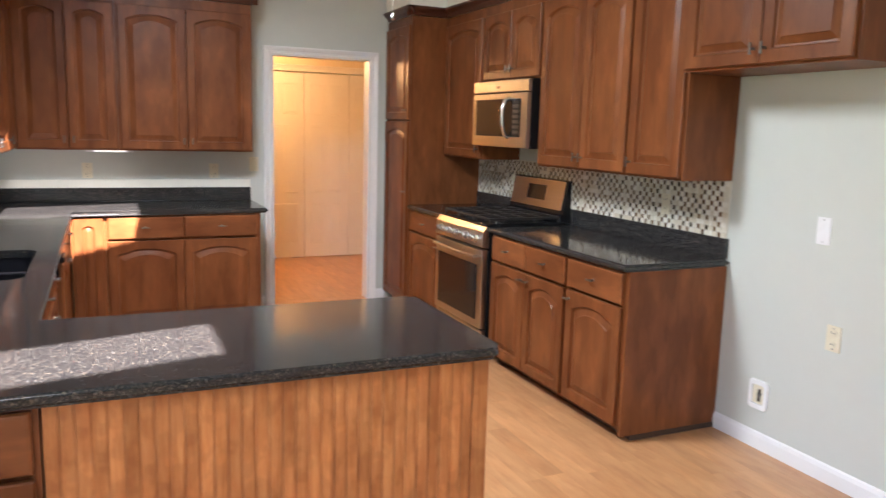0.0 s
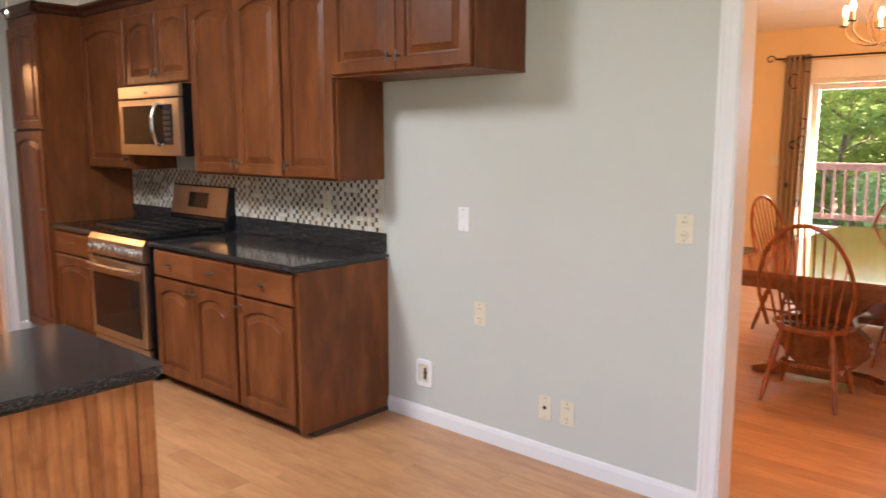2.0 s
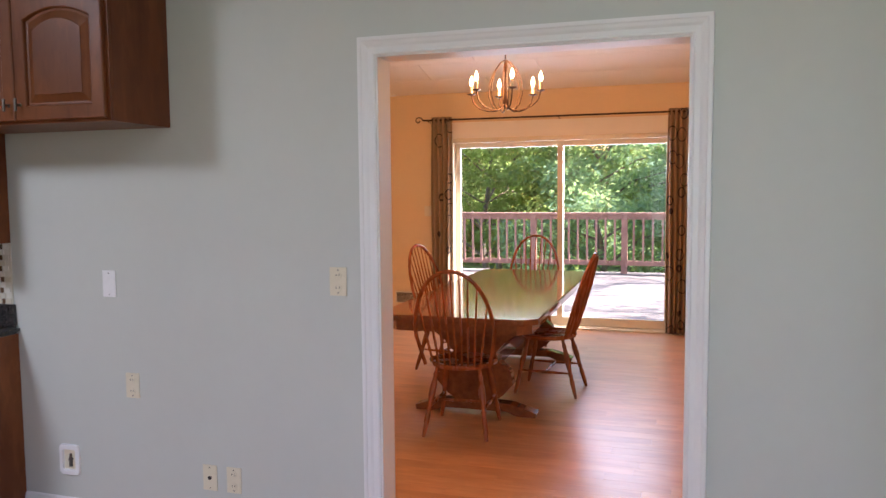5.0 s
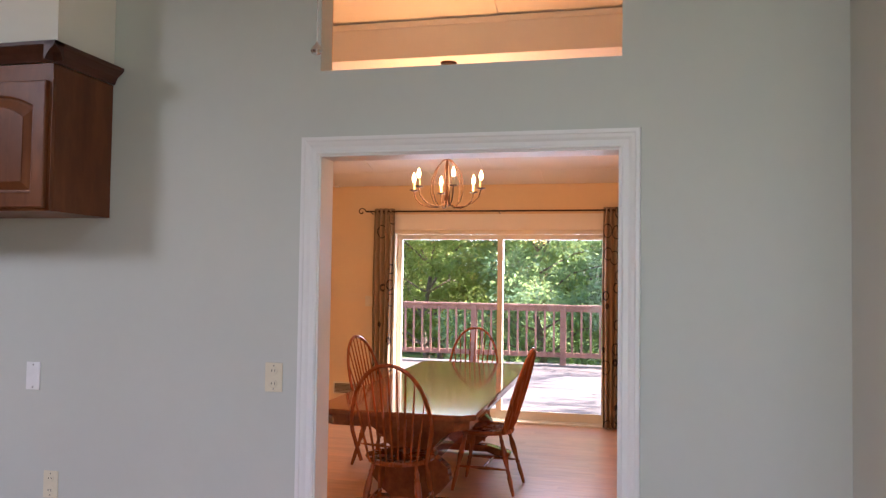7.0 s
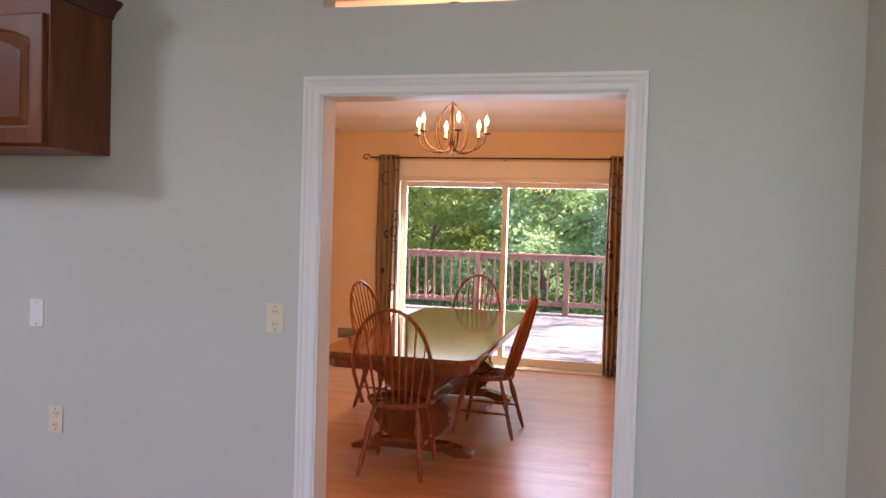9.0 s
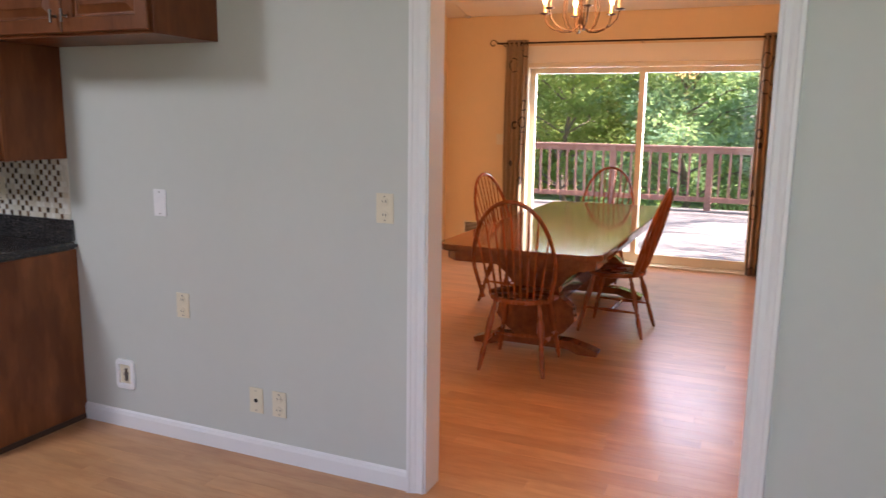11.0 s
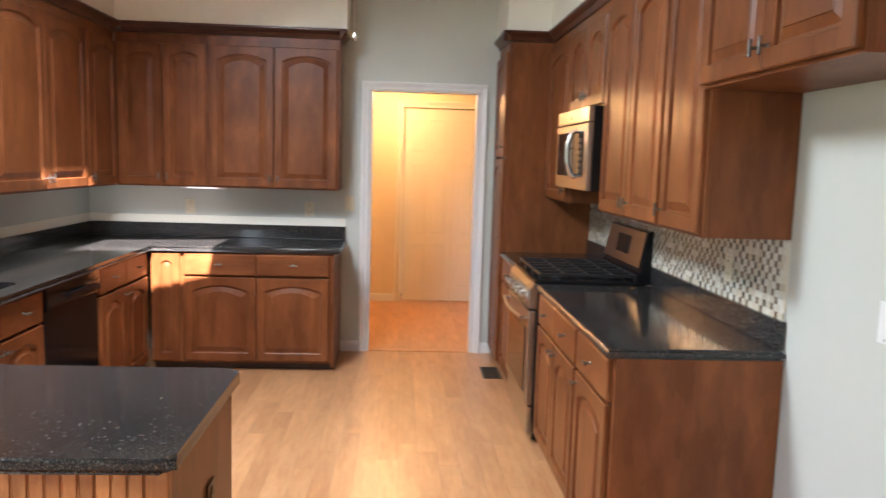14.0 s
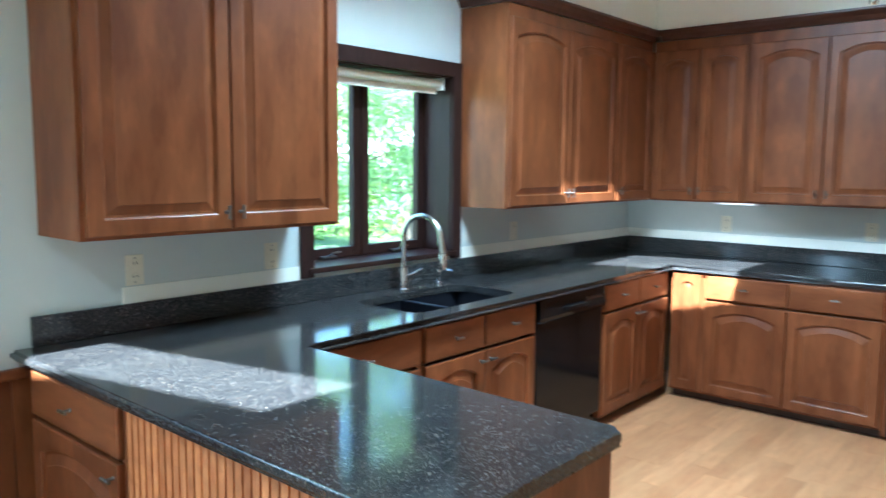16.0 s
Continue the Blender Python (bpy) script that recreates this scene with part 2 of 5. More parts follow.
SINK = plain("black_composite", (0.012, 0.012, 0.016), 0.3)
IVORY = plain("ivory_plastic", (0.72, 0.66, 0.50), 0.35, bump=0.0)
WHITEP = plain("white_plastic", (0.82, 0.82, 0.82), 0.35, bump=0.0)
SLOT = plain("dark_slot", (0.02, 0.018, 0.015), 0.6, bump=0.0)
BRONZE = plain("dark_bronze", (0.055, 0.030, 0.018), 0.35, 0.7, bump=0.0)
BRASS = plain("aged_brass", (0.42, 0.28, 0.13), 0.3, 0.9, bump=0.0)
GLASS = glass()
CLOTH = curtain_cloth()
CUSHION = plain("dark_green_cushion", (0.03, 0.055, 0.04), 0.8, vary=0.25, scale=30)
GROUT = plain("cream_grout", (0.66, 0.62, 0.52), 0.8)
PLANK, PLANK_REST = floor_wood(False), floor_wood(True)
PALE = ((0.70, 0.66, 0.55), (0.78, 0.75, 0.64), (0.66, 0.60, 0.47), (0.80, 0.77, 0.68))
BROWN = ((0.10, 0.055, 0.03), (0.19, 0.12, 0.065), (0.05, 0.032, 0.02), (0.15, 0.085, 0.045))
TILE, TILE_REST = mosaic("pale_tile", False, *PALE), mosaic("pale_tile_rest", True, *PALE)
TILE_B, TILE_B_REST = mosaic("brown_tile", False, *BROWN), mosaic("brown_tile_rest", True, *BROWN)
FLAME = glow("lit_candle_bulb", (1.0, 0.60, 0.24), 4.0)
SHADE = glow("lit_glass_shade", (1.0, 0.66, 0.32), 0.33)
STRIP = glow("lit_light_strip", (1.0, 0.96, 0.85), 0.10)
VENT = plain("brown_vent_metal", (0.10, 0.075, 0.055), 0.4, 0.5)
GRASS = plain("grass", (0.07, 0.12, 0.03), 0.9, vary=0.4, scale=1.5)
BARK = plain("bark", (0.17, 0.13, 0.095), 0.9, vary=0.4, scale=12, bump=0.6)
LEAF_A = leaf_mat("bright_leaves", (0.13, 0.20, 0.045), (0.30, 0.39, 0.12))
LEAF_C = leaf_mat("pale_woodland_leaves", (0.13, 0.21, 0.10), (0.30, 0.40, 0.21))
LEAF_B = leaf_mat("blue_green_leaves", (0.11, 0.22, 0.125), (0.24, 0.39, 0.21))

# ---- mesh helpers ----
def part(name, bm, material, parent=None, label="", smooth=False):
    me = bpy.data.meshes.new(name)
    bmesh.ops.recalc_face_normals(bm, faces=bm.faces)
    bm.to_mesh(me)
    bm.free()
    if smooth:
        me.polygons.foreach_set("use_smooth", [True] * len(me.polygons))
        me.set_sharp_from_angle(angle=radians(40))
    me.materials.append(material)
    ob = new(name, me)
    ob.parent = parent
    return tagged(ob, label)


def thing(name, m=None, label="", category="", group="", kind=""):
    ob = new(name)
    ob.empty_display_size = 0.1
    ob.matrix_world = m or Matrix()
    return tagged(ob, label, category, group, kind)


def add_box(bm, x0, x1, y0, y1, z0, z1, bevel=0.0):
    vs = bmesh.ops.create_cube(bm, size=1.0)["verts"]
    lo = Vector((min(x0, x1), min(y0, y1), min(z0, z1)))
    hi = Vector((max(x0, x1), max(y0, y1), max(z0, z1)))
    for v in vs:
        v.co = Vector([lo[i] + (v.co[i] + 0.5) * (hi[i] - lo[i]) for i in range(3)])
    if bevel:
        es = list({e for v in vs for e in v.link_edges})
        bmesh.ops.bevel(bm, geom=es, offset=bevel, segments=2, affect="EDGES", profile=0.6)
    return bm


def box(x0, x1, y0, y1, z0, z1, bevel=0.0):
    return add_box(bmesh.new(), x0, x1, y0, y1, z0, z1, bevel)


def add_lathe(bm, profile, centre=(0, 0, 0), axis=(0, 0, 1), seg=14):
    """Profile: (radius, height) pairs turned round the axis."""
    q = Vector((0, 0, 1)).rotation_difference(Vector(axis).normalized())
    rings = []
    for r, h in profile:
        rings.append([bm.verts.new(Vector(centre) + q @ Vector((r * math.cos(a), r * math.sin(a), h)))
                      for a in [2 * math.pi * i / seg for i in range(seg)]])
    for a, b in zip(rings, rings[1:]):
        for i in range(seg):
            bm.faces.new((a[i], a[(i + 1) % seg], b[(i + 1) % seg], b[i]))
    bm.faces.new(rings[0][::-1]), bm.faces.new(rings[-1])
    return bm


def lathe(profile, centre=(0, 0, 0), axis=(0, 0, 1), seg=14):
    return add_lathe(bmesh.new(), profile, centre, axis, seg)


def add_rod(bm, a, b, r, r2=None, seg=8):
    d = Vector(b) - Vector(a)
    return add_lathe(bm, [(r, 0), (r2 if r2 is not None else r, d.length)], a, d, seg)


def add_tube(bm, pts, r, seg=8):
    """A round tube along points; r a number or one for each."""
    pts = [Vector(p) for p in pts]
    rs = r if isinstance(r, (list, tuple)) else [r] * len(pts)
    rings, side = [], None
    for i, p in enumerate(pts):
        d = (pts[min(i + 1, len(pts) - 1)] - pts[max(i - 1, 0)]).normalized()
        if side is None:
            side = d.orthogonal().normalized()
        side = (side - d * side.dot(d)).normalized()
        up = d.cross(side)
        rings.append([bm.verts.new(p + rs[i] * (math.cos(a) * side + math.sin(a) * up)) for a in [2 * math.pi * k / seg for k in range(seg)]])
    for a, b in zip(rings, rings[1:]):
        for i in range(seg):
            bm.faces.new((a[i], a[(i + 1) % seg], b[(i + 1) % seg], b[i]))
    bm.faces.new(rings[0][::-1]), bm.faces.new(rings[-1])
    return bm


def tube(pts, r, seg=8):
    return add_tube(bmesh.new(), pts, r, seg)


def prism(outline, z0, z1, bevel=0.0):
    """An upright prism over an outline of (x, y)."""
    bm = bmesh.new()
    low = [bm.verts.new((x, y, z0)) for x, y in outline]
    top = [bm.verts.new((x, y, z1)) for x, y in outline]
    n = len(outline)
    f = [bm.faces.new(low[::-1]), bm.faces.new(top)]
    for i in range(n):
        bm.faces.new((low[i], low[(i + 1) % n], top[(i + 1) % n], top[i]))
    if bevel:
        es = [e for e in bm.edges if abs(e.verts[0].co.z - e.verts[1].co.z) < 1e-6]
        bmesh.ops.bevel(bm, geom=es, offset=bevel, segments=3, affect="EDGES")
    return bm


def sweep_profile(profile, a, b, out, up=(0, 0, 1)):
    """A moulding: profile of (out, up) pairs drawn straight from a to b."""
    a, b, out, up = Vector(a), Vector(b), Vector(out), Vector(up)
    bm = bmesh.new()
    r0 = [bm.verts.new(a + out * o + up * u) for o, u in profile]
    r1 = [bm.verts.new(b + out * o + up * u) for o, u in profile]
    n = len(profile)
    for i in range(n):
        bm.faces.new((r0[i], r0[(i + 1) % n], r1[(i + 1) % n], r1[i]))
    bm.faces.new(r0), bm.faces.new(r1[::-1])
    return bm


def loop_quads(bm, loops):
    for a, b in zip(loops, loops[1:]):
        n = len(a)
        for i in range(n):
            bm.faces.new((a[i], a[(i + 1) % n], b[(i + 1) % n], b[i]))


# ---- structure ----
def ceil_z(x):
    return 2.62 + 0.226 * (min(x, 1.66 - x) + 3.79)


def wall_with_holes(name, axis, at, thick, u0, u1, z1, holes, mat, label, z0=-0.02):
    """A wall across x or y at a place, from u0 to u1 along the other way, with openings (ua, ub, za, zb) right through it.
    z1: its height, a number or a function of u."""
    us = sorted({u0, u1, *[h[0] for h in holes], *[h[1] for h in holes]})
    bm = bmesh.new()
    top = z1 if callable(z1) else (lambda u: z1)

    def block(ua, ub, za, zb, sloped):
        add_box(bm, *((at, at + thick, ua, ub) if axis == "x" else (ua, ub, at, at + thick)), za, zb)
        if sloped:
            bm.verts.ensure_lookup_table()
            for v in bm.verts[-8:]:
                if abs(v.co.z - zb) < 1e-6:
                    v.co.z = top(v.co.y if axis == "x" else v.co.x)
    for ua, ub in zip(us, us[1:]):
        mid = (ua + ub) / 2
        cuts = sorted([(h[2], h[3]) for h in holes if h[0] < mid < h[1]])
        z = z0
        for za, zb in cuts:
            if za > z + 1e-4:
                block(ua, ub, z, za, False)
            z = zb
        block(ua, ub, z, 9.0, True)
    return tagged(part(name, bm, mat), label, "wall", kind="structure")


ZR = ceil_z(0.0)
wall_with_holes("wall_east", "x", 0.0, 0.12, -7.26, 0.0, ZR, [(-6.485, -5.288, -0.02, 2.072), (-6.485, -5.287, 2.412, 3.25)], WALL, "grey green painted wall with a wide cased opening")
wall_with_holes("wall_north", "y", 0.0, 0.12, XW - 0.12, 0.12, ceil_z, [(-1.635, -0.79, -0.02, 2.085)], WALL, "grey green painted wall with a hall doorway")
# The opening from -8.0 to -5.8 is an unseen window, added for fill light.
wall_with_holes("wall_west", "x", XW - 0.26, 0.26, -9.6, 0.0, ceil_z(XW), [(-3.14, -2.12, 1.03, 2.03), (-8.0, -5.8, 0.4, 2.3)], WALL, "grey green painted wall with a window over the sink")
wall_with_holes("wall_return", "y", -7.38, 0.12, -1.05, 0.12, ceil_z, [], WALL, "pale grey painted return wall")
wall_with_holes("wall_breakfast", "x", -1.05, 0.12, -9.6, -7.38, ceil_z(-1.05), [], WALL, "pale grey painted wall")
wall_with_holes("wall_south", "y", -9.72, 0.12, XW - 0.12, -0.93, ceil_z, [], WALL, "pale grey painted wall")
wall_with_holes("wall_glazed", "x", XD, 0.14, -8.2, -2.9, ceil_z(XD), [(-6.40, -3.945, -0.02, 2.105)], DINING_WALL, "warm cream dining wall with a sliding glass door")
wall_with_holes("wall_dining_north", "y", -3.02, 0.12, 0.12, XD, ceil_z, [], DINING_WALL, "warm cream dining room wall")
wall_with_holes("wall_dining_south", "y", -8.2, 0.12, 0.12, XD, ceil_z, [], DINING_WALL, "warm cream dining room wall")
bm = add_box(bmesh.new(), 0.121, 0.127, -5.287, -3.02, 0, ZR)
add_box(bm, 0.121, 0.127, -8.08, -6.486, 0, ZR), add_box(bm, 0.121, 0.127, -6.486, -5.287, 2.073, 2.41)
tagged(part("wall_dining_west", bm, DINING_WALL), "warm cream painted face of the wall", "wall", kind="structure")
# hall
wall_with_holes("wall_hall_far", "y", 2.2, 0.12, -3.6, 1.2, 2.45, [(-1.36, 0.22, -0.02, 2.10)], HALL_WALL, "cream hall wall lit by a warm lamp")
wall_with_holes("wall_hall_west", "x", -3.72, 0.12, 0.12, 2.2, 2.45, [], HALL_WALL, "cream hall wall")
wall_with_holes("wall_hall_east", "x", 1.2, 0.12, 0.12, 2.2, 2.45, [], HALL_WALL, "cream hall wall")
wall_with_holes("wall_closet_back", "y", 2.75, 0.1, -1.6, 0.5, 2.45, [], HALL_WALL, "plain closet back wall")
tagged(part("ceiling_hall", box(-3.72, 1.32, 0.12, 2.85, 2.42, 2.5), CEIL), "cream hall ceiling", "ceiling", kind="structure")
bm = add_box(bmesh.new(), -3.6, -1.635, 0.121, 0.126, 0, 2.42)
add_box(bm, -0.79, 1.2, 0.121, 0.126, 0, 2.42), add_box(bm, -1.635, -0.79, 0.121, 0.126, 2.09, 2.42)
tagged(part("wall_hall_south", bm, HALL_WALL), "cream hall face of the kitchen wall", "wall", kind="structure")


# vaulted ceiling; its two openings are unseen, added to throw the sun patches
def slab(x0, x1, y0, y1, bm):
    n0 = len(bm.verts)
    add_box(bm, x0, x1, y0, y1, 0, 1)
    bm.verts.ensure_lookup_table()
    for v in bm.verts[n0:]:
        v.co.z = ceil_z(v.co.x) + (0.16 if v.co.z > 0.5 else 0.0)


def sky_quad(x0, x1, y0, y1, z):
    """The patch of light wanted on a level, traced back to the ceiling."""
    xm = (x0 + x1) / 2
    d = (ceil_z(xm) - z) / -SUN.z
    return x0 - SUN.x * d, x1 - SUN.x * d, y0 - SUN.y * d, y1 - SUN.y * d


S1 = sky_quad(-3.55, -2.62, -1.20, -0.36, 0.9)
S2 = sky_quad(-3.66, -2.55, -4.62, -4.13, 0.9)
bm = bmesh.new()
ys = [-9.72, S2[2], S2[3], S1[2], S1[3], 0.12]
for i, (ya, yb) in enumerate(zip(ys, ys[1:])):
    cut = {1: S2, 3: S1}.get(i)
    if cut:
        slab(XW - 0.12, cut[0], ya, yb, bm), slab(cut[1], 0.83, ya, yb, bm)
    else:
        slab(XW - 0.12, 0.83, ya, yb, bm)
tagged(part("ceiling", bm, CEIL), "white sloping kitchen ceiling", "ceiling", kind="structure")
bm = bmesh.new()
slab(0.83, XD + 0.14, -9.72, 0.12, bm)
tagged(part("ceiling_dining", bm, CEIL), "sloping white panelled dining ceiling", "ceiling", kind="structure")


# ---- trim ----
BASE = [(0, 0), (0.014, 0), (0.014, 0.062), (0.009, 0.078), (0, 0.085)]


def baseboard(a, b, out):
    tagged(part("baseboard", sweep_profile(BASE, a, b, out), TRIM), "white painted wooden baseboard", "baseboard", kind="structure")


baseboard((0, -3.42, 0), (0, -5.217, 0), (-1, 0, 0))
baseboard((0, -6.554, 0), (0, -7.26, 0), (-1, 0, 0))
baseboard((-0.02, -7.26, 0), (-1.05, -7.26, 0), (0, 1, 0))
baseboard((-1.848, 0, 0), (-1.704, 0, 0), (0, -1, 0))
baseboard((-0.721, 0, 0), (-0.645, 0, 0), (0, -1, 0))
baseboard((XD, -3.02, 0), (XD, -3.93, 0), (-1, 0, 0))
baseboard((XD, -6.42, 0), (XD, -8.08, 0), (-1, 0, 0))
baseboard((0.13, -3.02, 0), (XD - 0.02, -3.02, 0), (0, -1, 0))
baseboard((-3.58, 2.2, 0), (-1.43, 2.2, 0), (0, -1, 0))
CASE = [(0, 0), (0.010, 0), (0.013, 0.006), (0.010, 0.012), (0.011, 0.030), (0.017, 0.040), (0.020, 0.052), (0.024, 0.056), (0.024, 0.070), (0, 0.074)]


def casing(axis, at, out, u0, u1, top, name="trim", mat=TRIM, low=0.0, wide=1.0):
    """Moulded casing round an opening: two legs and a head, profile rising outwards."""
    def p3(o, u, z):
        return (at + out * o, u, z) if axis == "x" else (u, at + out * o, z)
    root = thing(name, label="white moulded door casing round the opening", category="trim", kind="structure")
    corners = [lambda w: (u0 - w, low), lambda w: (u0 - w, top + w), lambda w: (u1 + w, top + w), lambda w: (u1 + w, low)]
    for piece, a, b in (("casing_leg", 0, 1), ("casing_head", 1, 2), ("casing_leg", 2, 3)):     # mitred at the corners
        bm = bmesh.new()
        r0 = [bm.verts.new(p3(o, *corners[a](w * wide))) for o, w in CASE]
        r1 = [bm.verts.new(p3(o, *corners[b](w * wide))) for o, w in CASE]
        loop_quads(bm, [r0, r1])
        bm.faces.new(r0[::-1]), bm.faces.new(r1)
        part(piece, bm, mat, root)
    return root


casing("x", 0.0, -1, -6.480, -5.291, 2.067)
casing("x", 0.127, 1, -6.480, -5.291, 2.067)
casing("y", 0.0, -1, -1.64, -0.785, 2.08, wide=0.85)
bm = add_box(bmesh.new(), -0.002, 0.13, -5.299, -5.289, 0, 2.071)
add_box(bm, -0.002, 0.13, -6.484, -6.474, 0, 2.071), add_box(bm, -0.002, 0.13, -6.474, -5.299, 2.061, 2.071)
tagged(part("door_jamb", bm, TRIM), "white painted jamb lining of the cased opening", "trim", kind="structure")
bm = add_box(bmesh.new(), -1.633, -1.62, -0.002, 0.13, 0, 2.082)
add_box(bm, -0.805, -0.792, -0.002, 0.13, 0, 2.082), add_box(bm, -1.62, -0.805, -0.002, 0.13, 2.07, 2.082)
tagged(part("door_jamb", bm, TRIM), "white painted jamb lining of the hall doorway", "trim", kind="structure")

# soffits over the wall cabinets
ZS = 2.468


def soffit(x0, x1, y0, y1, label):
    n = box(x0, x1, y0, y1, ZS, 9.0)
    for v in n.verts:
        if v.co.z > 5:
            v.co.z = ceil_z(v.co.x) - 0.004
    tagged(part("soffit", n, CREAM), label, "soffit", kind="structure")


soffit(XW + 0.002, -1.80, -0.345, -0.002, "cream painted soffit above the wall cabinets")
soffit(XW + 0.002, XW + 0.345, -2.06, -0.347, "cream painted soffit above the wall cabinets")
soffit(-0.345, -0.002, -4.325, -0.56, "cream painted soffit above the wall cabinets")
soffit(-0.66, -0.002, -0.558, -0.002, "cream painted soffit above the pantry")

# ---- cabinets ----
def door_mesh(w, h, arch=True, rail=0.058, thick=0.021):
    """A raised-panel door, arched at the head, front towards -y."""
    bm = bmesh.new()
    rise = min(0.042, w * 0.10) if arch else 0.0
    k = 9

    def ring(inset, depth, bow):
        x0, x1, z0, z1 = inset, w - inset, inset, h - inset
        pts = [(x0, z0), (x1, z0)]
        for i in range(k + 1):
            u = i / k
            x = x1 + (x0 - x1) * u
            z = z1 - bow * (2 * u - 1) ** 2
            pts.append((x, z))
        return [bm.verts.new((x, -depth, z)) for x, z in pts]

    loops = [ring(0, 0, 0), ring(0, thick - 0.004, 0), ring(0.004, thick, 0), ring(rail - 0.004, thick, rise), ring(rail, thick - 0.003, rise), ring(rail + 0.003, thick - 0.013, rise),
             ring(rail + 0.012, thick - 0.014, rise), ring(rail + 0.040, thick - 0.004, rise), ring(rail + 0.042, thick - 0.001, rise), ring(rail + 0.045, thick - 0.0005, rise)]
    loop_quads(bm, loops)
    bm.faces.new(loops[0][::-1]), bm.faces.new(loops[-1])
    return bm


def drawer_mesh(w, h, thick=0.02):
    bm = bmesh.new()

    def ring(inset, d):
        return [bm.verts.new((x, -d, z)) for x, z in ((inset, inset), (w - inset, inset), (w - inset, h - inset), (inset, h - inset))]
    loops = [ring(0, 0), ring(0, thick - 0.006), ring(0.005, thick - 0.001), ring(0.012, thick)]
    loop_quads(bm, loops)
    bm.faces.new(loops[0][::-1]), bm.faces.new(loops[-1])
    return bm


def knob(parent, x, z, y, upright=False):
    bm = add_lathe(bmesh.new(), [(0.009, 0), (0.006, 0.003), (0.0045, 0.008), (0.005, 0.022)], (x, y, z), (0, -1, 0), 10)
    d = Vector((0, 0, 1)) if upright else Vector((1, 0, 0))
    c = Vector((x, y - 0.025, z))
    add_lathe(bm, [(0.003, 0), (0.006, 0.002), (0.0048, 0.02), (0.0065, 0.026), (0.0048, 0.032), (0.006, 0.05), (0.003, 0.052)], c - d * 0.026, d, 10)
    part("knob", bm, PEWTER, parent, "pewter T-shaped knob", True)


def cabinet(m, w, z0, z1, depth, fronts, label, name="base_cabinet", toe=True, body_top=None):
    """fronts: (kind, x0, x1, z0, z1, knob x or None, knob z) with kind d (arched door), p (plain-topped door), w (drawer)."""
    root = thing(name, m, label, "cabinet", "kitchen cabinets")
    low = z0 + 0.06 if toe else z0
    part("body", box(0, w, -depth + 0.022, -0.003, low, body_top or z1 - 0.001, 0.0015), CHERRY, root)
    frame_ = bmesh.new()
    rail = 0.022 if toe and z1 < 1 else 0.082
    add_box(frame_, 0.0, w, -depth + 0.003, -depth + 0.021, z1 - rail, z1 - 0.001)
    add_box(frame_, 0.0, w, -depth + 0.003, -depth + 0.021, low, low + 0.024)
    add_box(frame_, 0.0, 0.022, -depth + 0.003, -depth + 0.021, low + 0.024, z1 - rail)
    add_box(frame_, w - 0.022, w, -depth + 0.003, -depth + 0.021, low + 0.024, z1 - rail)
    part("face_frame", frame_, CHERRY, root)
    if toe:
        part("toe_kick", box(0.0, w, -depth + 0.075, -0.01, z0, low - 0.001), TOE, root)
    for kind, xa, xb, za, zb, kx, kz in fronts:
        g = 0.003
        if kind == "w":
            f = part("drawer_front", drawer_mesh(xb - xa - 2 * g, zb - za), CHERRY_H, root)
        else:
            f = part("door", door_mesh(xb - xa - 2 * g, zb - za, kind == "d"), CHERRY, root)
        f.location = (xa + g, -depth + 0.002, za)
        if kx is not None:
            knob(f, kx - xa - g, kz - za, -0.02, kind != "w" and toe is False)
    return root


def run(units, origin, turn, z0, z1, depth, name, toe, label):
    """Units: (start, width, fronts). Local x runs along the wall."""
    made = []
    for start, w, fronts, *rest_ in units:
        m = Matrix.Translation(origin) @ Matrix.Rotation(radians(turn), 4, "Z") @ Matrix.Translation((start, 0, 0))
        made.append(cabinet(m, w, z0, z1, depth, fronts, label, name, toe, *rest_))
    return made


ZC = 0.90          # worktop
ZB = 0.864         # top of base cabinets
DW, DD = (0.695, 0.85), (0.078, 0.68)      # drawer and door heights
U0, U1 = 1.30, 2.395
UD = U1 - 0.072        # top of the upper doors, under a plain frieze


def base_pair(w, split, knobs=True):
    kl, kr = (split - 0.035, split + 0.035) if knobs else (None, None)
    return [("w", 0.012, split, *DW, split / 2, 0.775), ("w", split, w - 0.012, *DW, (split + w) / 2, 0.775),
            ("d", 0.012, split, *DD, kl, 0.635), ("d", split, w - 0.012, *DD, kr, 0.635)]


def base_one(w, left=True):
    return [("w", 0.012, w - 0.012, *DW, w / 2, 0.775), ("d", 0.012, w - 0.012, *DD, 0.045 if left else w - 0.045, 0.635)]


def wall_pair(w, split, z0=U0, kind="d"):
    return [(kind, 0.012, split, z0 + 0.012, UD, split - 0.03, z0 + 0.075), (kind, split, w - 0.012, z0 + 0.012, UD, split + 0.03, z0 + 0.075)]


def wall_one(w, left=True, z0=U0):
    return [("d", 0.012, w - 0.012, z0 + 0.012, UD, 0.042 if left else w - 0.042, z0 + 0.075)]


BASE_L = "reddish brown wooden base cabinet with arched raised-panel doors"
WALL_L = "reddish brown wooden wall cabinet with arched raised-panel doors"
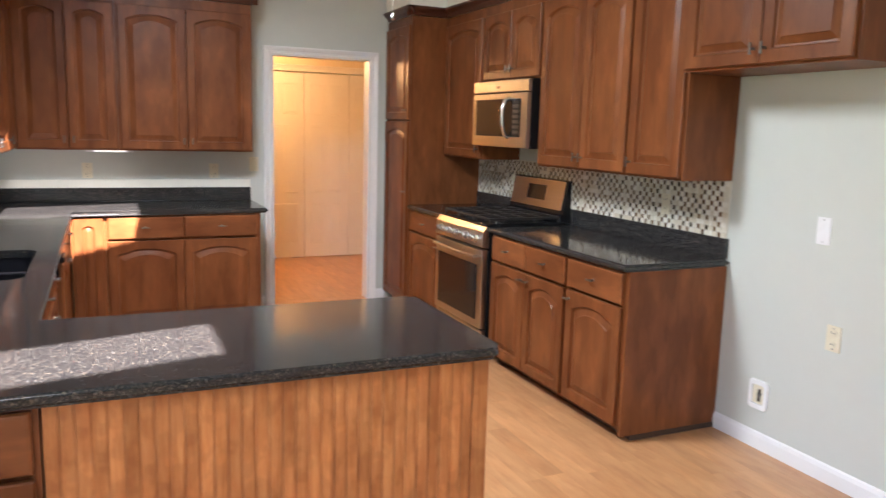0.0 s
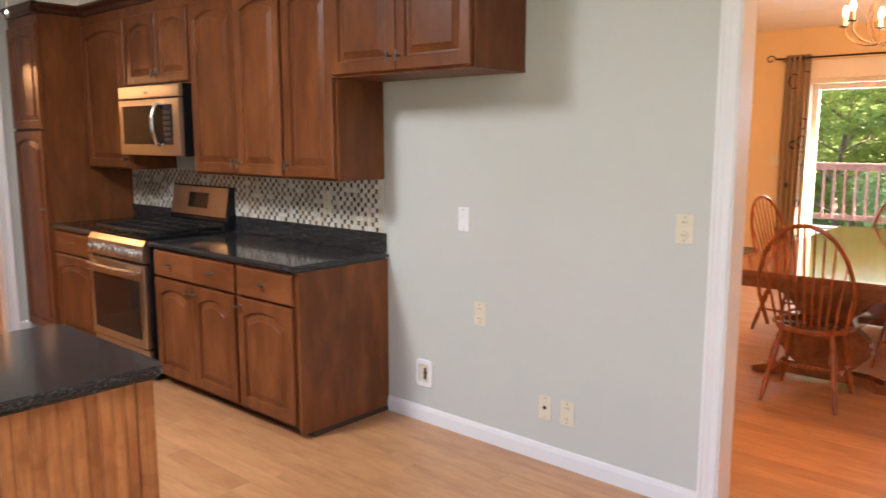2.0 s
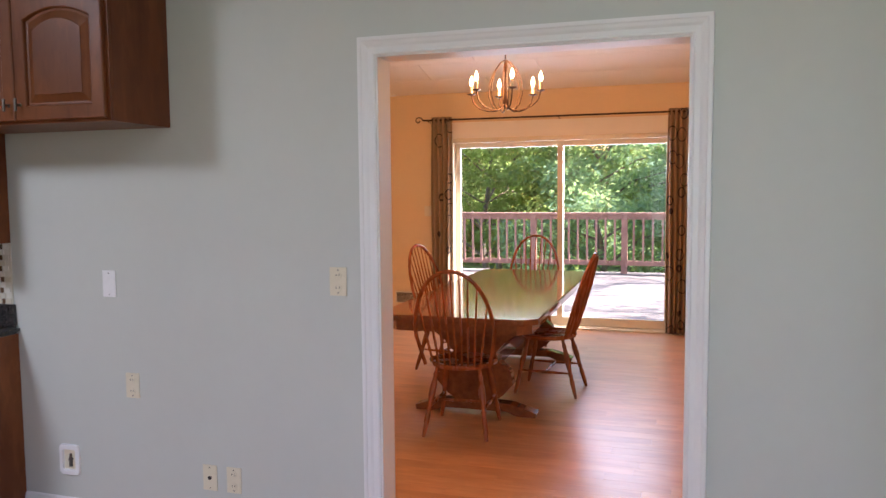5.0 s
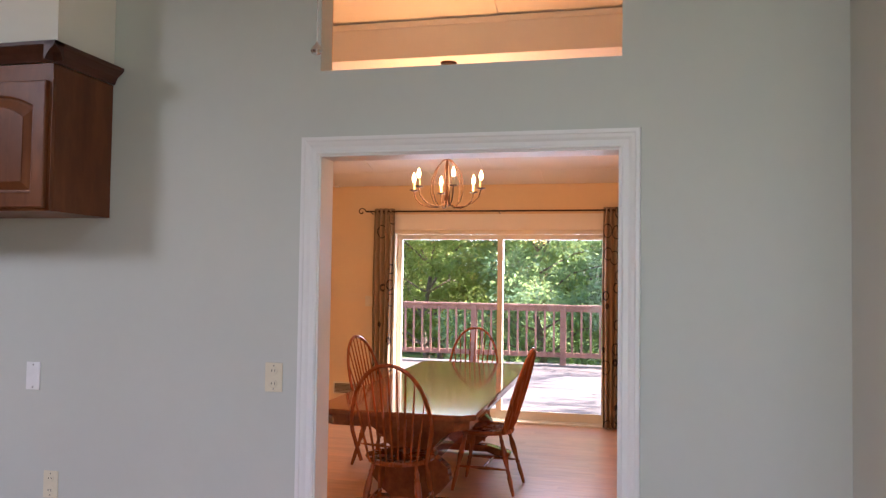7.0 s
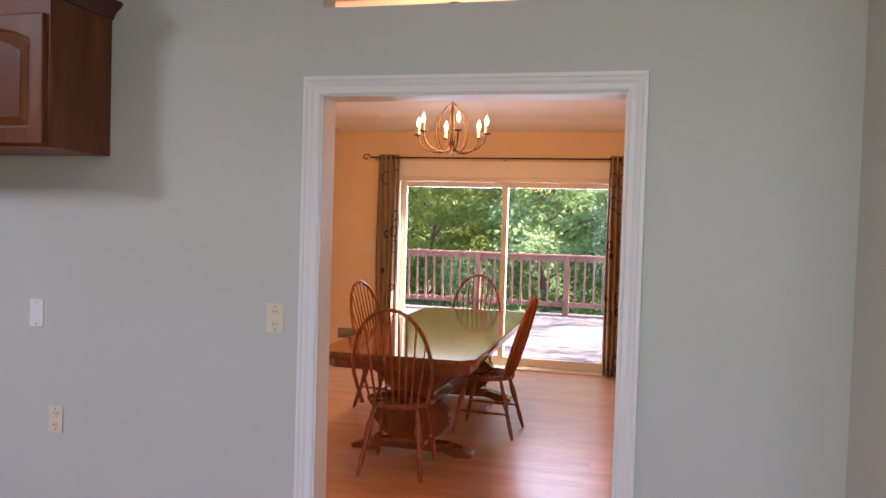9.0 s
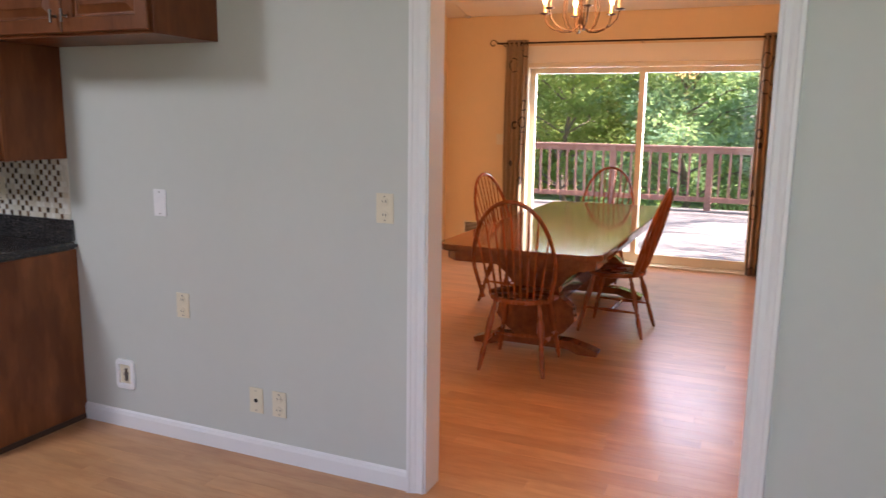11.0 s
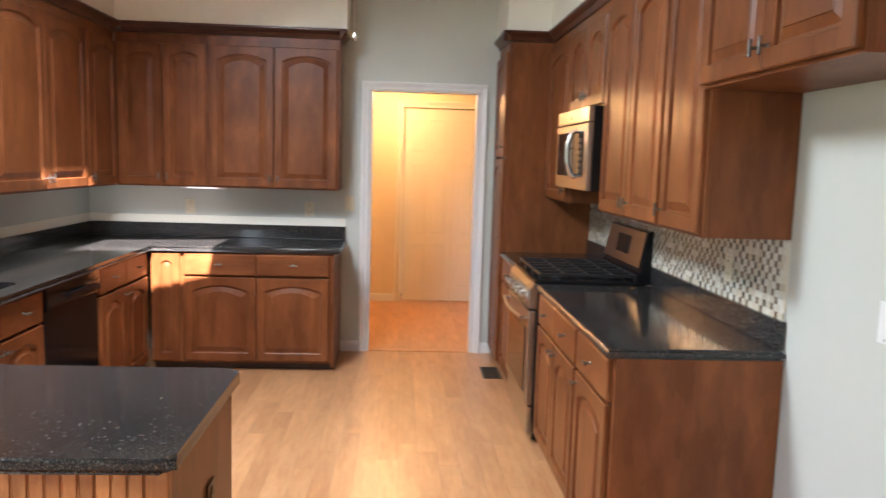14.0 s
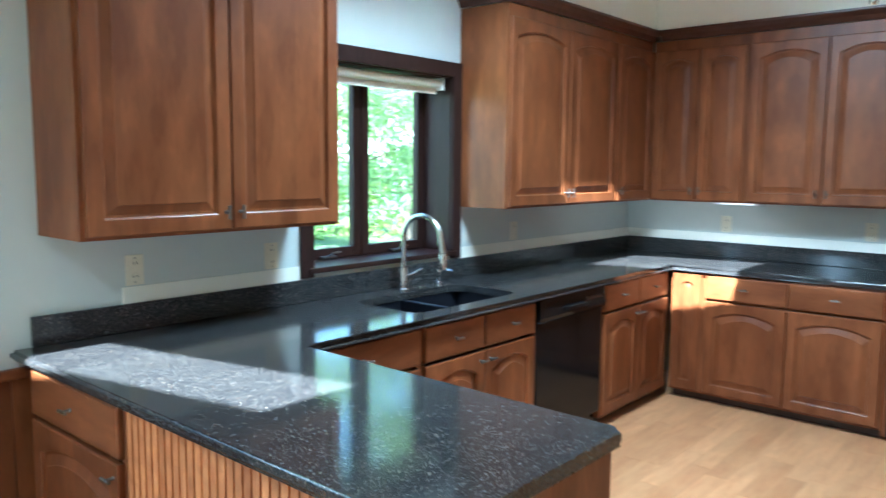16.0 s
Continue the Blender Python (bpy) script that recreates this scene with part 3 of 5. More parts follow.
# range side: local x runs from the hall wall towards the breakfast end
RO = (0, 0, 0)
RIGHT_RUN = run([(0.56, 0.65, base_one(0.65, False)), (2.02, 0.88, base_pair(0.88, 0.44)), (2.902, 0.50, base_one(0.50))], RO, -90, 0, ZB, 0.62, "base_cabinet", True, BASE_L)
run([(0.562, 0.672, wall_one(0.672, False)), (2.052, 0.918, wall_pair(0.918, 0.48)), (2.972, 0.43, wall_one(0.43))], RO, -90, U0, U1, 0.33, "wall_cabinet", False, WALL_L)
run([(1.236, 0.814, wall_pair(0.814, 0.42, 1.86))], RO, -90, 1.86, U1, 0.33, "wall_cabinet", False, "short reddish brown cabinet above the microwave")
run([(3.405, 0.92, wall_pair(0.92, 0.465, 1.815))], RO, -90, 1.815, U1, 0.365, "wall_cabinet", False, "short reddish brown cabinet above the empty refrigerator place")
run([(0.004, 0.555, [("d", 0.012, 0.543, 1.585, UD, 0.50, 1.66), ("d", 0.012, 0.543, 0.078, 1.57, 0.50, 1.0)])], RO, -90, 0, U1, 0.64, "pantry_cabinet", True, "tall dark reddish wooden pantry cabinet beside the range")
# hall wall side
FAR_RUN = run([(0.66, 0.215, [("d", 0.012, 0.205, 0.078, 0.85, None, 0)]), (0.877, 1.045, base_pair(1.045, 0.515, False))], (XW, 0, 0), 0, 0, ZB, 0.62, "base_cabinet", True, BASE_L)
run([(0.335, 0.655, wall_pair(0.655, 0.335)), (0.992, 0.948, wall_pair(0.948, 0.475))], (XW, 0, 0), 0, U0, U1, 0.33, "wall_cabinet", False, WALL_L)
# sink side: local x runs towards the hall wall
SO = (XW, -4.44, 0)
run([(0.70, 0.675, base_one(0.675, False)), (1.377, 0.86, base_pair(0.86, 0.43), 0.60), (2.93, 0.86, base_pair(0.86, 0.44))], SO, 90, 0, ZB, 0.63, "base_cabinet", True, BASE_L)
run([(2.38, 1.20, wall_pair(1.20, 0.61)), (3.582, 0.52, wall_one(0.52))], SO, 90, U0, U1, 0.33, "wall_cabinet", False, WALL_L)
run([(0.11, 1.08, wall_pair(1.08, 0.55, 1.284, kind="p"))], SO, 90, 1.284, U1, 0.33, "wall_cabinet", False, "reddish brown two-door wall cabinet beside the sink window")
# peninsula: a cabinet at the wall, and a boarded back
run([(0.09, 0.63, base_one(0.63, False))], (XW, -3.76, 0), 0, 0, ZB, 0.64, "base_cabinet", True, "orange brown base cabinet in the back of the peninsula")

def end_panel(cab, x0, x1, depth):
    """A finished side that reaches the floor, with a dark shoe strip."""
    part("end_panel", box(x0, x1, -depth + 0.004, -0.003, 0.028, ZB - 0.001, 0.0015), CHERRY, cab)
    part("shoe_strip", box(x0 - 0.002, x1 + 0.004, -depth + 0.07, -0.003, 0.0005, 0.027, 0.003), TOE, cab)


end_panel(RIGHT_RUN[2], 0.501, 0.519, 0.62)
end_panel(FAR_RUN[1], 1.046, 1.063, 0.62)
# crown mouldings
CR = [(0, 0), (0.006, 0), (0.010, 0.010), (0.020, 0.030), (0.042, 0.048), (0.046, 0.054), (0.050, 0.056), (0.050, 0.070), (0, 0.070)]


def crown(path, outs):
    root = thing("crown_moulding", label="dark brown wooden crown moulding on the cabinets", category="moulding", kind="structure")
    for (a, b), o in zip(zip(path, path[1:]), outs):
        part("moulding", sweep_profile(CR, (*a, U1 + 0.001), (*b, U1 + 0.001), (*o, 0)), CROWN, root)


E_ = 0.05
crown([(-0.64, -0.02), (-0.64, -0.56 - E_)], [(-1, 0)])
crown([(-0.64 - E_, -0.56), (-0.33, -0.56)], [(0, -1)])
crown([(-0.33, -0.61), (-0.33, -3.42)], [(-1, 0)])
crown([(-0.367, -3.40), (-0.367, -4.325 - E_)], [(-1, 0)])
crown([(-0.367 - E_, -4.325), (-0.002, -4.325)], [(0, -1)])
crown([(XW + 0.33 + E_, -0.33), (-1.85 + E_, -0.33)], [(0, -1)])
crown([(-1.85, -0.33 - E_), (-1.85, -0.002)], [(1, 0)])
crown([(XW + 0.33, -2.06 - E_), (XW + 0.33, -0.33)], [(1, 0)])
crown([(XW + 0.002, -2.06), (XW + 0.33 + E_, -2.06)], [(0, -1)])
crown([(XW + 0.33, -4.33), (XW + 0.33, -3.25)], [(1, 0)])


def rounded(x, y, cx, cy, r, n=5):
    """Points of a corner at (x, y) rounded about a centre on the side (cx, cy)."""
    ox, oy = x + cx * r, y + cy * r
    return [(ox - cx * r * math.sin(t), oy - cy * r * math.cos(t)) for t in [math.pi / 2 * i / n for i in range(n + 1)]]


# worktops
XS, YN = -3.125, -0.65
out = [(XW + 0.002, -0.002), (-1.80, -0.002), (-1.80, YN), (XS, YN), (XS, -3.735)]
out += rounded(-1.865, -3.735, -1, -1, 0.03) + rounded(-1.865, -4.44, -1, 1, 0.03)[::-1] + [(XW + 0.002, -4.44)]
worktop = part("worktop", prism(out, ZB, ZC, 0.011), GRANITE, None, "", True)
tagged(worktop, "polished dark speckled granite worktop with sunlight on it", "worktop")
SX0, SX1, SY0, SY1 = -3.62, -3.21, -3.03, -2.28
hole = [p for x, y, cx, cy in ((SX0, SY0, 1, 1), (SX1, SY0, -1, 1), (SX1, SY1, -1, -1), (SX0, SY1, 1, -1)) for p in rounded(x, y, cx, cy, 0.07)[::-cx * cy]]
cut = part("cutter", prism(hole, 0.7, 1.1), GRANITE)
boo = worktop.modifiers.new("sink_hole", "BOOLEAN")
boo.object, boo.solver = cut, "EXACT"
bpy.context.view_layer.update()
me = bpy.data.meshes.new_from_object(worktop.evaluated_get(bpy.context.evaluated_depsgraph_get()))
worktop.modifiers.clear()
worktop.data = me
bpy.data.objects.remove(cut)
for name, ya, yb in (("worktop", -0.562, -1.222), ("worktop", -1.998, -3.43)):
    w = part(name, prism([(-0.655, yb), (-0.002, yb), (-0.002, ya), (-0.655, ya)], ZB, ZC, 0.011), GRANITE, None, "", True)
    tagged(w, "polished dark granite worktop beside the gas range", "worktop")
ZP = 1.005
for x0, x1, y0, y1 in ((XW + 0.024, -1.815, -0.022, -0.002), (XW + 0.002, XW + 0.022, -4.37, -0.002), (-0.022, -0.002, -1.222, -0.563), (-0.022, -0.002, -3.415, -1.998)):
    tagged(part("splashback", box(x0, x1, y0, y1, ZC + 0.001, ZP, 0.003), GRANITE), "dark granite upstand along the wall", "splashback")
for x0, x1, y0, y1 in ((XW + 0.006, -1.815, -0.006, -0.001), (XW + 0.001, XW + 0.006, -4.04, -3.20), (XW + 0.001, XW + 0.006, -2.05, -0.001)):
    tagged(part("wall_band", box(x0, x1, y0, y1, ZP, ZP + 0.062), CREAM), "cream strip of wall above the granite", "wall", kind="structure")


def box_mesh(name, w, l, h, mat, bevel=0.0):
    bm = box(0, w, 0, l, 0, h)
    if bevel:
        es = [e for e in bm.edges if e.verts[0].co.z > h * 0.9 and e.verts[1].co.z > h * 0.9]
        bmesh.ops.bevel(bm, geom=es, offset=bevel, segments=1, affect="EDGES")
    me = bpy.data.meshes.new(name)
    bm.to_mesh(me)
    bm.free()
    me.materials.append(mat)
    return me


# ---- peninsula ----
pen = thing("peninsula_panel", label="orange oak tongue-and-groove panelling on the back of the peninsula", category="panel")
part("backing", box(-3.066, -1.93, -4.385, -4.372, 0.001, ZB - 0.001), BEAD, pen)
bm = box(0, 0.0345, -0.014, 0, 0, ZB - 0.003)
es = [e for e in bm.edges if abs(e.verts[0].co.z - e.verts[1].co.z) > 0.1 and e.verts[0].co.y < -0.01]
bmesh.ops.bevel(bm, geom=es, offset=0.0046, segments=2, affect="EDGES")
first = part("board", bm, BEAD, pen)
first.location = (-3.064, -4.386, 0.001)
for i in range(1, 32):
    o = new("board", first.data)
    o.parent, o.location = pen, (-3.064 + i * 0.0352, -4.386, 0.001)
part("corner_strip", box(-1.936, -1.887, -4.402, -4.372, 0.001, ZB - 0.002, 0.003), BEAD, pen)
part("end_panel", box(-1.91, -1.89, -4.371, -3.76, 0.001, ZB - 0.002, 0.002), CHERRY, pen)
part("inner_panel", box(-3.12, -1.912, -3.78, -3.76, 0.1, ZB - 0.002), CHERRY, pen)
wains = thing("wainscot", label="reddish brown wooden wainscot with a rounded cap", category="panel", kind="structure")
for i in range(15):
    y1 = -4.36 - i * 0.085
    part("board", box(XW + 0.001, XW + 0.014, y1 - 0.083, y1, 0.001, 0.80, 0.002), CHERRY, wains)
part("cap", box(XW + 0.001, XW + 0.034, -5.70, -4.36, 0.801, 0.838, 0.009), CHERRY_H, wains)

# ---- range ----
rg = thing("gas_range", Matrix.Translation((0, -1.231, 0)) @ Matrix.Rotation(radians(-90), 4, "Z"), "stainless steel gas range with black grates and oven door glass", "range")
W = 0.758
part("body", box(0.002, W - 0.002, -0.635, -0.03, 0.02, 0.895, 0.003), BLACK, rg)
part("drawer", box(0.006, W - 0.006, -0.668, -0.636, 0.055, 0.205, 0.006), STEEL, rg)
door = part("oven_door", box(0.006, W - 0.006, -0.682, -0.636, 0.215, 0.745, 0.008), STEEL, rg)
part("glass", box(0.07, W - 0.07, -0.687, -0.683, 0.27, 0.64, 0.001), DARKGLASS, door, "dark oven door glass")
hb = bmesh.new()
add_tube(hb, [(0.05 + (W - 0.1) * i / 12, -0.715 - 0.022 * math.sin(math.pi * i / 12), 0.70) for i in range(13)], 0.011, 10)
add_rod(hb, (0.06, -0.68, 0.70), (0.06, -0.718, 0.70), 0.009), add_rod(hb, (W - 0.06, -0.68, 0.70), (W - 0.06, -0.718, 0.70), 0.009)
part("handle", hb, STEEL, door, "curved stainless handle", True)
bm = sweep_profile([(0.636, 0.755), (0.684, 0.762), (0.676, 0.862), (0.655, 0.895), (0.636, 0.895)], (0.004, 0, 0), (W - 0.004, 0, 0), (0, -1, 0))
panel_ = part("control_panel", bm, STEEL, rg)
for i in range(5):
    x = 0.10 + i * 0.14
    b2 = add_lathe(bmesh.new(), [(0.030, 0), (0.030, 0.006), (0.023, 0.009), (0.022, 0.032), (0.018, 0.036)], (x, -0.680, 0.812), (0, -1, 0.08), 18)
    add_box(b2, x - 0.004, x + 0.004, -0.722, -0.712, 0.795, 0.835, 0.001)
    part("knob", b2, CHROME, panel_, "stainless control knob", True)
part("cooktop", box(0.0, W, -0.655, -0.055, 0.896, 0.915, 0.006), BLACK, rg)
for bx, by, r in ((0.17, -0.49, 0.045), (0.17, -0.21, 0.036), (0.59, -0.49, 0.05), (0.59, -0.21, 0.036), (0.38, -0.35, 0.04)):
    part("burner", lathe([(r, 0), (r, 0.008), (r * 0.8, 0.012), (r * 0.75, 0.02), (r * 0.2, 0.022)], (bx, by, 0.9155), seg=18), IRON, rg, "", True)
for k in range(3):
    x0, x1 = 0.03 + k * 0.236, 0.03 + k * 0.236 + 0.228
    g = bmesh.new()
    for x in (x0, x1 - 0.012):
        add_box(g, x, x + 0.012, -0.625, -0.085, 0.934, 0.95, 0.003)
    for y in (-0.625, -0.49, -0.36, -0.22, -0.097):
        add_box(g, x0 + 0.012, x1 - 0.012, y, y + 0.011, 0.936, 0.951, 0.003)
    add_box(g, (x0 + x1) / 2 - 0.006, (x0 + x1) / 2 + 0.006, -0.614, -0.097, 0.937, 0.952, 0.003)
    for x in (x0, x1 - 0.012):
        for y in (-0.625, -0.1):
            add_box(g, x, x + 0.012, y, y + 0.012, 0.9155, 0.936)
    part("grate", g, IRON, rg, "black cast iron grate")
bg = part("backguard", sweep_profile([(0.004, 0.9), (0.085, 0.9), (0.085, 0.955), (0.075, 0.965), (0.035, 1.19), (0.004, 1.195)], (0.012, 0, 0), (W - 0.012, 0, 0), (0, -1, 0)), BLACK, rg, "black back panel")
face = sweep_profile([(0.079, 0.99), (0.0805, 0.99), (0.0455, 1.185), (0.044, 1.185)], (0.03, 0, 0), (W - 0.03, 0, 0), (0, -1, 0))
part("fascia", face, STEEL, bg, "stainless fascia")
part("display", sweep_profile([(0.0715, 1.04), (0.0735, 1.04), (0.055, 1.145), (0.053, 1.145)], (0.25, 0, 0), (0.50, 0, 0), (0, -1, 0)), DARKGLASS, bg, "dark display")

# ---- microwave ----
mw = thing("microwave", Matrix.Translation((0, -1.243, 0)) @ Matrix.Rotation(radians(-90), 4, "Z"), "stainless over-the-range microwave with a vertical handle", "microwave")
M = 0.785
part("body", box(0, M, -0.385, -0.003, 1.405, 1.856, 0.003), BLACK, mw)
part("vent_strip", box(0.001, M - 0.001, -0.412, -0.386, 1.775, 1.855, 0.004), STEEL, mw)
md = part("door", box(0.001, M - 0.001, -0.415, -0.386, 1.407, 1.768, 0.005), STEEL, mw)
part("window_border", box(0.055, 0.70, -0.4175, -0.4155, 1.478, 1.728, 0.001), BLACK, md)
part("window", box(0.075, 0.465, -0.4195, -0.418, 1.498, 1.708), DARKGLASS, md, "dark door window")
part("keypad", box(0.60, 0.69, -0.4195, -0.418, 1.488, 1.718), SLOT, md)
for r in range(6):
    for c in range(3):
        part("key", box(0.607 + c * 0.027, 0.628 + c * 0.027, -0.4215, -0.420, 1.50 + r * 0.034, 1.52 + r * 0.034), PEWTER, md)
hb = tube([(0.545, -0.417, 1.475), (0.545, -0.445, 1.49), (0.545, -0.468, 1.56), (0.545, -0.47, 1.61), (0.545, -0.468, 1.66), (0.545, -0.445, 1.72), (0.545, -0.417, 1.735)], 0.014, 10)
part("handle", hb, CHROME, md, "bowed stainless handle", True)
part("badge", box(0.35, 0.40, -0.4135, -0.4125, 1.80, 1.818), PEWTER, mw)

# ---- dishwasher, sink, tap ----
dw = thing("dishwasher", Matrix.Translation((XW, -2.20, 0)) @ Matrix.Rotation(radians(90), 4, "Z"), "black built-in dishwasher under the granite worktop", "dishwasher")
part("body", box(0.005, 0.68, -0.60, -0.05, 0.01, 0.858), BLACK, dw)
part("door", box(0.008, 0.677, -0.640, -0.601, 0.115, 0.735, 0.006), BLACK, dw)
cp = part("control_panel", sweep_profile([(0.601, 0.742), (0.655, 0.742), (0.662, 0.76), (0.652, 0.855), (0.601, 0.857)], (0.008, 0, 0), (0.677, 0, 0), (0, -1, 0)), BLACK, dw)
part("latch", box(0.24, 0.44, -0.678, -0.657, 0.772, 0.80, 0.006), BLACK, cp)
for i in range(5):
    part("button", box(0.47 + i * 0.035, 0.495 + i * 0.035, -0.661, -0.655, 0.80, 0.815), PEWTER, cp)
part("toe_plate", box(0.012, 0.673, -0.575, -0.56, 0.01, 0.105), BLACK, dw)
sk = thing("sink", label="black composite double-bowl sink set into the granite", category="sink")


def bowl(name, x0, x1, y0, y1, depth):
    t = 0.006
    bm = bmesh.new()
    add_box(bm, x0, x1, y0, y1, ZB - depth - t, ZB - depth)
    add_box(bm, x0, x0 + t, y0, y1, ZB - depth, ZB - 0.001), add_box(bm, x1 - t, x1, y0, y1, ZB - depth, ZB - 0.001)
    add_box(bm, x0 + t, x1 - t, y0, y0 + t, ZB - depth, ZB - 0.001), add_box(bm, x0 + t, x1 - t, y1 - t, y1, ZB - depth, ZB - 0.001)
    b = part(name, bm, SINK, sk)
    part("drain", lathe([(0.042, 0), (0.042, 0.003), (0.034, 0.004), (0.012, 0.002)], ((x0 + x1) / 2, (y0 + y1) / 2, ZB - depth + 0.0005), seg=20), CHROME, b, "steel drain", True)


bowl("bowl", SX0 - 0.01, SX1 + 0.01, SY0 - 0.01, -2.70, 0.2)
bowl("bowl", SX0 - 0.01, SX1 + 0.01, -2.68, SY1 + 0.01, 0.22)
part("divider", box(SX0 - 0.004, SX1 + 0.004, -2.705, -2.675, ZB - 0.06, ZB + 0.004, 0.008), SINK, sk)
tap = thing("kitchen_tap", label="brushed nickel gooseneck kitchen tap with a side lever", category="tap")
FX, FY = -3.685, -2.62
part("base", lathe([(0.030, 0), (0.030, 0.006), (0.024, 0.012), (0.022, 0.10), (0.017, 0.115)], (FX, FY, ZC + 0.0005), seg=20), CHROME, tap, "", True)
arc = [(FX, FY, ZC + 0.11), (FX, FY, ZC + 0.26)]
arc += [(FX + 0.125 - 0.125 * math.cos(a), FY, ZC + 0.265 + 0.12 * math.sin(a)) for a in [math.pi * i / 14 for i in range(14)]]
arc += [(FX + 0.253, FY, ZC + 0.25), (FX + 0.262, FY, ZC + 0.21)]
part("spout", tube(arc, [0.0145] * (len(arc) - 2) + [0.0165, 0.0185], 12), CHROME, tap, "", True)
part("spray_head", lathe([(0.017, 0), (0.021, 0.02), (0.018, 0.075), (0.014, 0.08)], (FX + 0.263, FY, ZC + 0.13), seg=16), CHROME, tap, "", True)
part("lever", tube([(FX, FY + 0.018, ZC + 0.07), (FX + 0.01, FY + 0.05, ZC + 0.075), (FX + 0.02, FY + 0.12, ZC + 0.10)], [0.011, 0.009, 0.006], 10), CHROME, tap, "", True)
sd = thing("soap_dispenser", label="brushed nickel soap dispenser beside the sink", category="dispenser")
part("pump_body", lathe([(0.02, 0), (0.02, 0.005), (0.011, 0.012), (0.010, 0.06), (0.014, 0.065), (0.013, 0.082), (0.006, 0.085)], (-3.69, -2.34, ZC + 0.0005), seg=16), CHROME, sd, "", True)
part("nozzle", tube([(-3.69, -2.34, ZC + 0.074), (-3.65, -2.34, ZC + 0.086), (-3.60, -2.34, ZC + 0.078)], [0.007, 0.006, 0.005], 10), CHROME, sd, "", True)
part("hole_cap", lathe([(0.021, 0), (0.021, 0.005), (0.014, 0.008)], (-3.69, -2.48, ZC + 0.0005), seg=18), CHROME, sd, "", True)

# ---- window over the sink ----
win = thing("window_1", label="dark stained wooden double casement window over the sink", category="window", kind="structure")
ya, yb, za, zb = -3.14, -2.12, 1.03, 2.03
j = bmesh.new()
add_box(j, XW - 0.26, XW + 0.002, ya, ya + 0.018, za, zb), add_box(j, XW - 0.26, XW + 0.002, yb - 0.018, yb, za, zb)
add_box(j, XW - 0.26, XW + 0.002, ya + 0.018, yb - 0.018, zb - 0.018, zb)
part("jamb", j, WINDOW_WOOD, win)
part("window_sill", box(XW - 0.26, XW + 0.028, ya - 0.02, yb + 0.02, za - 0.002, za + 0.024, 0.006), WINDOW_WOOD, win)
c = bmesh.new()
add_box(c, XW + 0.001, XW + 0.02, ya - 0.062, ya + 0.012, za - 0.02, zb + 0.066, 0.004)
add_box(c, XW + 0.001, XW + 0.02, yb - 0.012, yb + 0.062, za - 0.02, zb + 0.066, 0.004)
part("casing_leg", c, WINDOW_WOOD, win)
part("casing_head", box(XW + 0.001, XW + 0.021, ya + 0.012, yb - 0.012, zb - 0.012, zb + 0.066, 0.004), WINDOW_WOOD, win)
ym = (ya + yb) / 2
for a, b in ((ya + 0.02, ym - 0.004), (ym + 0.004, yb - 0.02)):
    f = bmesh.new()
    xf = XW - 0.235
    add_box(f, xf, xf + 0.04, a, a + 0.052, za + 0.026, zb - 0.02, 0.004), add_box(f, xf, xf + 0.04, b - 0.052, b, za + 0.026, zb - 0.02, 0.004)
    add_box(f, xf, xf + 0.04, a + 0.052, b - 0.052, za + 0.026, za + 0.078, 0.004), add_box(f, xf, xf + 0.04, a + 0.052, b - 0.052, zb - 0.072, zb - 0.02, 0.004)
    sash = part("sash", f, WINDOW_WOOD, win)
    pane = part("pane", box(xf + 0.016, xf + 0.022, a + 0.05, b - 0.05, za + 0.076, zb - 0.07), GLASS, sash)
    pane.visible_shadow = False
    cr = add_box(bmesh.new(), xf + 0.041, xf + 0.075, (a + b) / 2 - 0.045, (a + b) / 2 + 0.045, za + 0.026, za + 0.042, 0.004)
    add_tube(cr, [(xf + 0.06, (a + b) / 2, za + 0.04), (xf + 0.085, (a + b) / 2 + 0.02, za + 0.06), (xf + 0.075, (a + b) / 2 + 0.07, za + 0.058)], 0.005, 8)
    part("crank", cr, PEWTER, sash, "pewter window crank", True)
bl = thing("roller_blind", label="rolled-up cream roller blind at the window head", category="blind")
part("roll", lathe([(0.024, 0), (0.024, 0.92)], (XW - 0.06, ya + 0.05, zb - 0.05), (0, 1, 0), 18), CREAM, bl, "", True)
part("hem_bar", box(XW - 0.088, XW - 0.078, ya + 0.05, yb - 0.05, zb - 0.105, zb - 0.05, 0.003), CREAM, bl)
for y in (ya + 0.04, yb - 0.045):
    part("bracket", box(XW - 0.09, XW - 0.03, y - 0.006, y + 0.006, zb - 0.085, zb - 0.0185, 0.001), WHITEP, bl)

